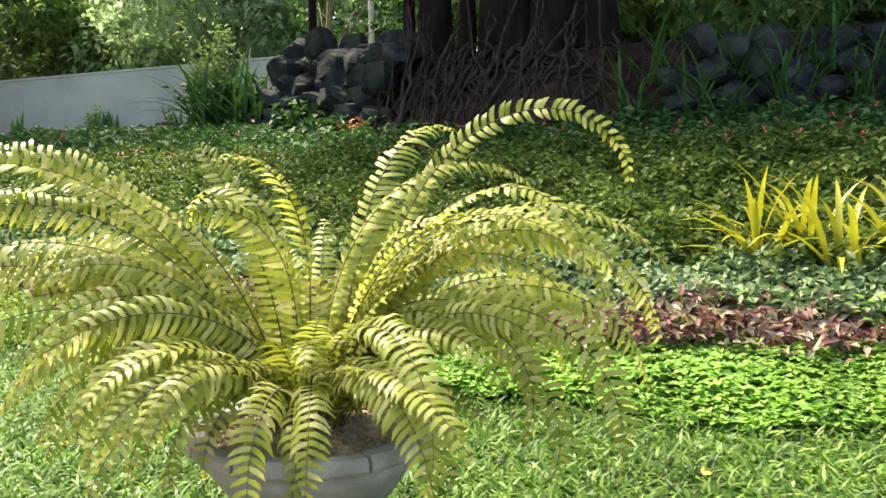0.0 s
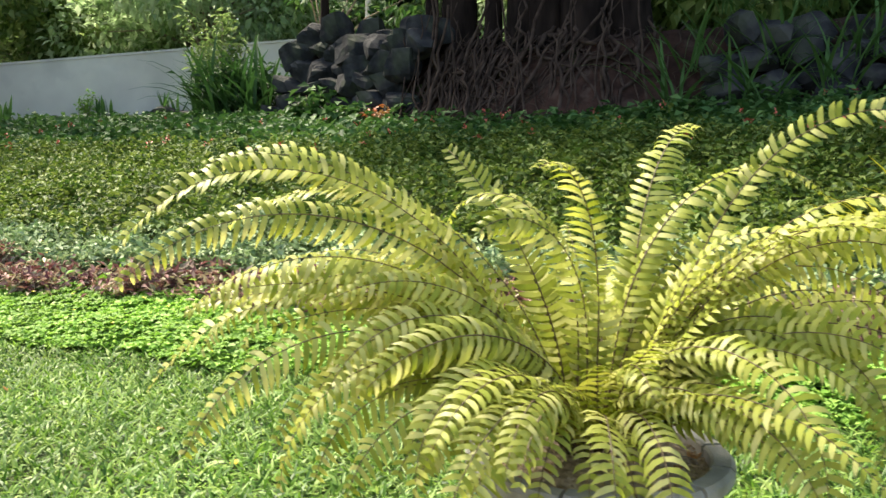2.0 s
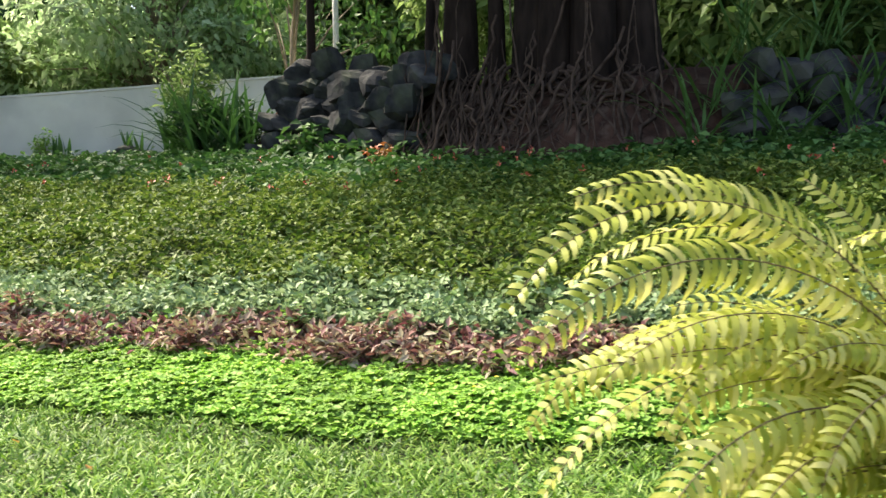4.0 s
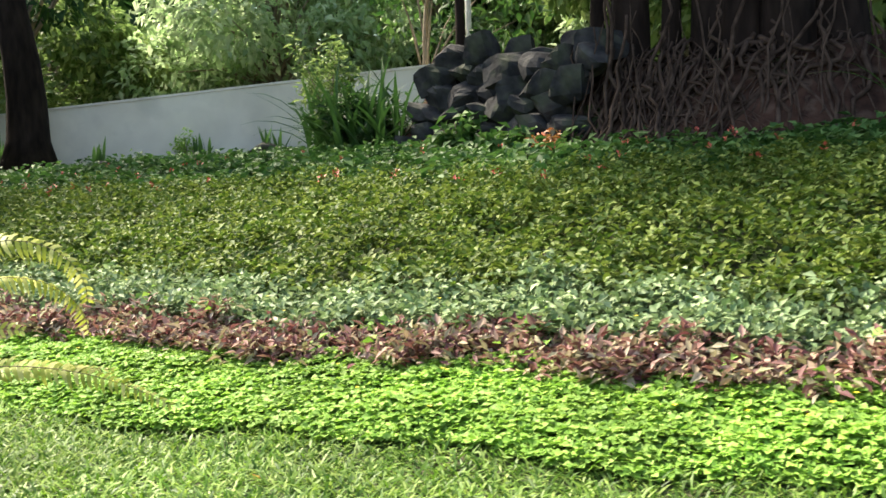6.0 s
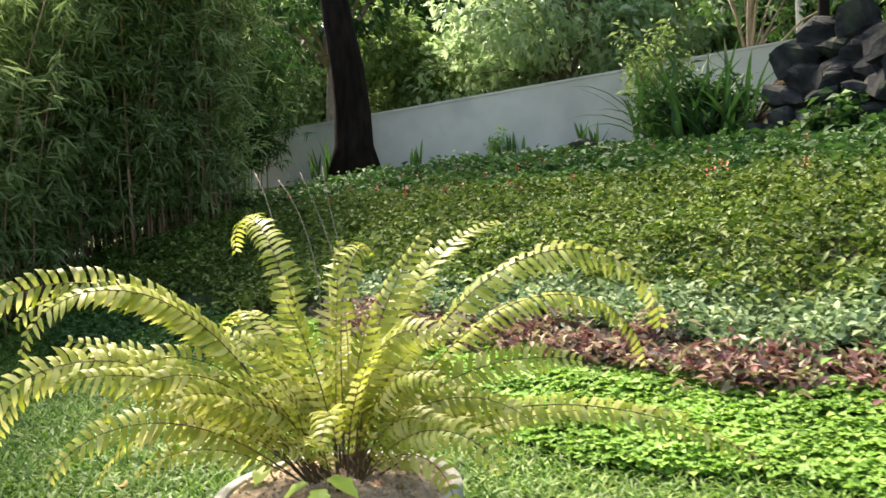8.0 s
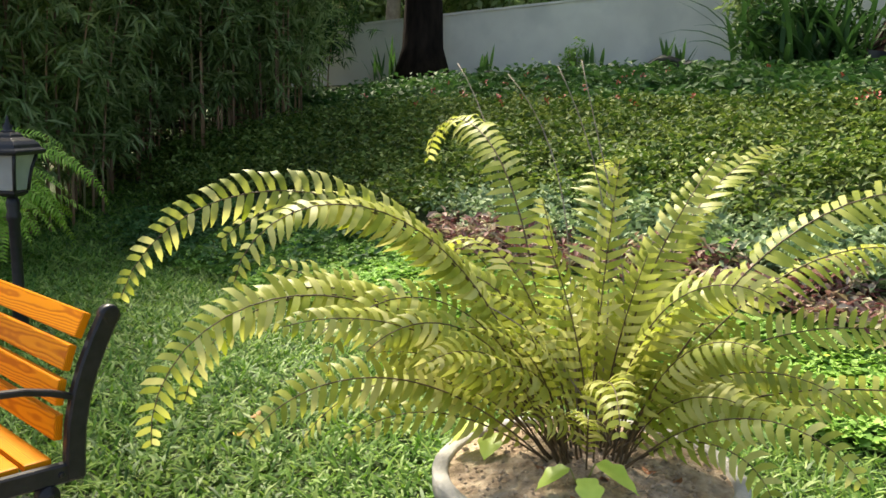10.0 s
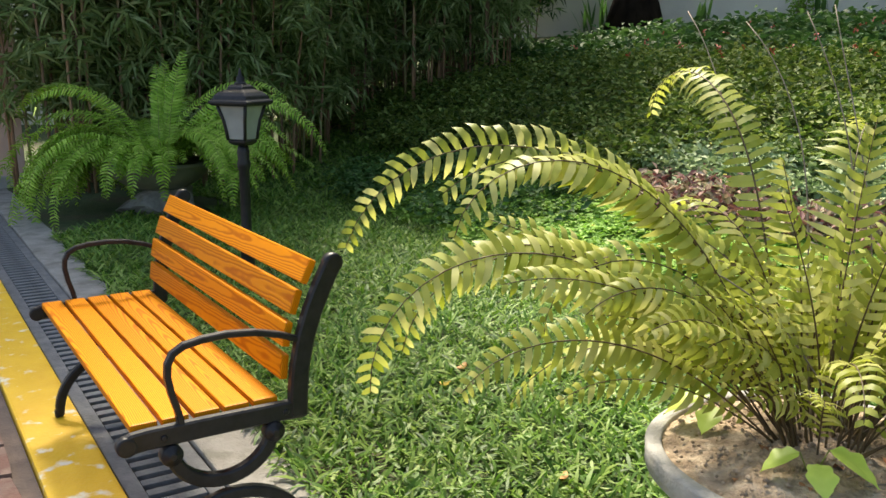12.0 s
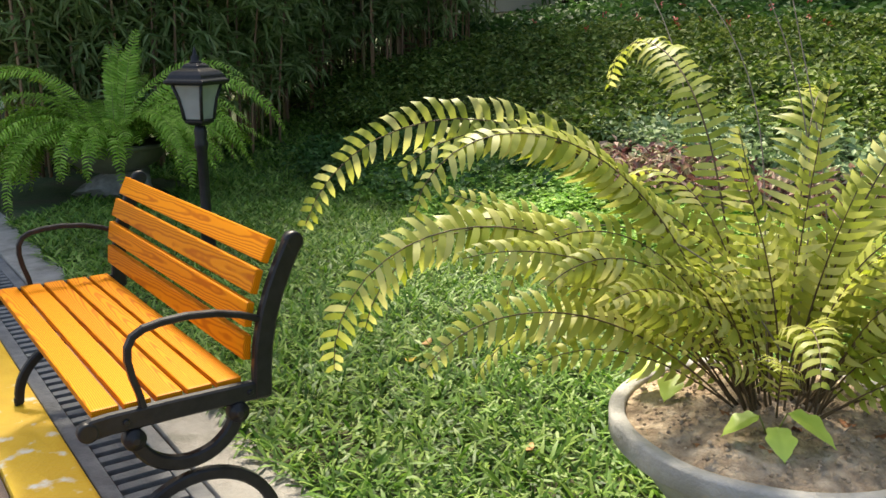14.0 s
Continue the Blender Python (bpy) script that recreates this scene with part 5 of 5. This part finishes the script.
def build_distance():
    """The far wood that closes the view, one uneven mass of leaves."""
    n = 26000
    a = np.radians(rng.uniform(60, 200, n))
    d = rng.uniform(46, 56, n)
    x, y = -5 + d * np.cos(a), d * np.sin(a)
    top = 14 + 3 * np.sin(a * 9) + 3 * np.sin(a * 23 + 1)
    P = np.c_[x, y, rng.uniform(0, 1, n) ** 0.8 * top]
    V, F = leaves(P, ways(n, -60, 30), unit(np.c_[rng.normal(0, 0.7, (n, 2)), np.ones(n)]), rng.uniform(0.9, 1.9, n), rng.uniform(0.5, 1.0, n), 0.1, 0.2)
    thing("woodland", mesh_np("woodland", V, F), M_DARKLEAF, "distant dark green woodland closing the view", "woodland", kind="stuff")


build_distance()


def build_stalks():
    """Dry bent flower stalks that stand out of the second fern."""
    for i, (way, L, e0, e1) in enumerate([(162, 1.5, 62, 40), (165, 1.3, 80, 40), (170, 1.22, 88, 60), (150, 1.25, 84, 60), (236, 1.2, 60, -45)]):
        n = 16
        s = np.linspace(0, 1, n)
        el = np.radians(e0 + (e1 - e0) * s ** 2.2)
        pts = np.c_[np.cumsum(np.cos(el)) * L / n, 0.03 * np.sin(s * 5 + i), np.cumsum(np.sin(el)) * L / n]
        thing("dry_stalk", smooth(mesh_np("dry_stalk", *sweep(pts, np.linspace(0.003, 0.0014, n), 5))), M_STALK, "thin dry grey-brown stalk rising out of the fern", "stalk", "dry stalks",
              m=pose(P2[0] + 0.05 * i - 0.1, P2[1] + 0.08, RIM2 - 0.03, 0, 0, way))


M_STALK = mat("dry_stalk", [(0.16, 0.13, 0.1), (0.26, 0.22, 0.17)], 0.8, 30)
build_stalks()


def lobed_leaf(size, seed):
    """A broad leaf of three scalloped lobes, folded along its midrib and drooping."""
    r = random.Random(seed)
    rows, cols = 14, 4
    V, F = [], []
    for k in range(rows + 1):
        f = k / rows
        half = size * (0.62 * math.sin(math.pi * min(1, f * 1.02 + 0.02)) ** 0.7 * (1 - 0.35 * f) + 0.1 * math.sin(f * math.pi * 5) * (1 - f) + r.uniform(-0.015, 0.015))
        for c in range(-cols, cols + 1):
            q = c / cols
            V.append((size * 1.5 * f + 0.12 * size * abs(q) * (0.5 - f), half * q, 0.16 * abs(half * q) + 0.02 * size * math.sin(f * 16) * abs(q) - 0.5 * size * f * f))
    w = 2 * cols + 1
    for k in range(rows):
        for c in range(w - 1):
            a = k * w + c
            F += [(a, a + w, a + w + 1), (a, a + w + 1, a + 1)]
    return smooth(mesh_np("leaf", V, F))


def build_pot_weeds():
    for x, y, z, ways_of in [(P2[0] + 0.1, P2[1] - 0.17, RIM2 + 0.02, (20, 240, 320)), (P2[0] - 0.25, P2[1] - 0.1, RIM2 + 0.01, (225, 290)), (P2[0] - 0.02, P2[1] - 0.27, RIM2 - 0.01, (30,))]:
        weed = empty("weed", "young plant with bright green scalloped leaves in the soil", "weed", pose(x, y, z - 0.02), group="weeds in the planter")
        for k, a in enumerate(ways_of):
            L = 0.1 - 0.015 * k if len(ways_of) > 1 else 0.04
            stem = sweep([(0, 0, 0), (0.02 * math.cos(radians(a)), 0.02 * math.sin(radians(a)), L * 0.6), (0.035 * math.cos(radians(a)), 0.035 * math.sin(radians(a)), L)], 0.002, 5)
            part("stem", mesh_np("stem", *stem), M_STEMG, weed)
            ob = part("leaf", lobed_leaf((0.07 if k else 0.088) if len(ways_of) > 1 else 0.045, k + int(x * -100)), M_WEED, weed)
            ob.matrix_local = pose(0.035 * math.cos(radians(a)), 0.035 * math.sin(radians(a)), L, 0, 10, a)


M_WEED = mat("bright_weed_leaf", [(0.4, 0.56, 0.08), (0.52, 0.66, 0.14)], 0.45, 14, leafy=0.3)
build_pot_weeds()


def build_litter():
    """Dead leaves and bits of stem on the soil of both planters."""
    r = random.Random(12)
    for (px, py), rim in ((P1, RIM1), (P2, RIM2)):
        for i in range(16):
            a, q = r.uniform(0, 6.28), r.uniform(0.12, 0.34)
            x, y = px + q * math.cos(a), py + q * math.sin(a)
            z = rim - (0.05 if rim == RIM1 else 0.028) + 0.06 * (1 - (q / 0.38) ** 2) + 0.014
            if i % 2:
                v, f = sweep([(-0.03, 0, 0), (0, 0.004, 0.004), (0.035, 0, 0.0)], 0.0016, 4)
                thing("twig", mesh_np("twig", v, f), M_STALK, "dry bit of stem lying on the planter soil", "twig", "dry litter", m=pose(x, y, z, 0, 0, r.uniform(0, 360)))
            else:
                n = 8
                t = np.linspace(0, 2 * np.pi, n, endpoint=False)
                V = np.concatenate([[(0, 0, 0.003)], np.c_[0.022 * np.cos(t), 0.012 * np.sin(t), 0.007 * np.cos(2 * t)]])
                thing("dead_leaf", mesh_np("dead_leaf", V, [(0, 1 + k, 1 + (k + 1) % n) for k in range(n)]), M_DEAD, "curled brown dead leaf on the planter soil", "leaf", "dead leaves in planters",
                      m=pose(x, y, z, r.uniform(-30, 30), r.uniform(-30, 30), r.uniform(0, 360)))


M_DEAD = mat("dead_leaf", [(0.3, 0.12, 0.05), (0.42, 0.22, 0.09)], 0.7, 20, by="object")
build_litter()


def build_flowers():
    """Small yellow blossoms on the ground cover and red ones in the hedge."""
    out = []
    p = np.concatenate([scatter(-14, 3, 4.7, 5.2, 5), scatter(-14, 3, 5.5, 6.2, 1.2)])
    n = len(p)
    base = np.c_[p, ground_z(p[:, 0], p[:, 1]) + np.where(p[:, 1] > 5.4, 0.36, 0.17)]
    for k in range(4):
        a = k * np.pi / 2 + rng.uniform(0, 1, n)
        out.append(leaves(base, np.c_[np.cos(a), np.sin(a), 0.5 + 0 * a], np.c_[0 * a, 0 * a, 1 + 0 * a], 0.018, 0.016))
    thing("yellow_blossom", mesh_np("yellow_blossom", *join(out)), mat("yellow_petal", [(0.7, 0.6, 0.03), (0.8, 0.7, 0.06)], 0.5, 20), "small yellow blossoms scattered over the ground cover", "flowers", kind="stuff")
    out = []
    p = scatter(-17, 3, 8.5, 12, 1.3)
    n = len(p)
    base = np.c_[p, ground_z(p[:, 0], p[:, 1]) + 0.4]
    for k in range(5):
        out.append(leaves(base + rng.normal(0, 0.02, (n, 3)), ways(n, 10, 80), np.tile([0, 0, 1.0], (n, 1)), 0.05, 0.03))
    thing("red_blossom", mesh_np("red_blossom", *join(out)), mat("red_petal", [(0.5, 0.06, 0.05), (0.6, 0.16, 0.1)], 0.5, 20), "small red young shoots dotted over the hedge", "flowers", kind="stuff")


build_flowers()


def build_column():
    """The plastered gate pier at the far end of the drain."""
    pier = empty("gate_pier", "pink plastered gate pier at the end of the drive", "pier", pose(-17.6, 1.35, -0.12))
    part("shaft", box(-0.22, 0.22, -0.3, 0.3, 0, 2.2, 0.01), M_PINK, pier)
    part("plinth", box(-0.27, 0.27, -0.35, 0.35, 0, 0.25, 0.01), M_CONC, pier)
    part("cap", box(-0.28, 0.28, -0.36, 0.36, 2.2, 2.3, 0.01), M_CONC, pier)


build_column()


def build_house():
    """A pale building whose wall shows in patches behind the bamboo."""
    house = empty("house", "pale building showing in patches behind the bamboo", "house", pose(-27.0, 5.0, -0.2))
    part("wall", box(-3, 0, -6, 5.5, 0, 5.5, 0.02), M_WALL, house)
    part("roof", box(-3.3, 0.35, -6.3, 5.8, 5.5, 5.8, 0.02), M_CONC, house)
    for k in range(3):
        part("window", box(0.0, 0.03, -4.4 + 3.2 * k, -3.2 + 3.2 * k, 1.2, 2.6, 0.01), M_IRON, house)


build_house()
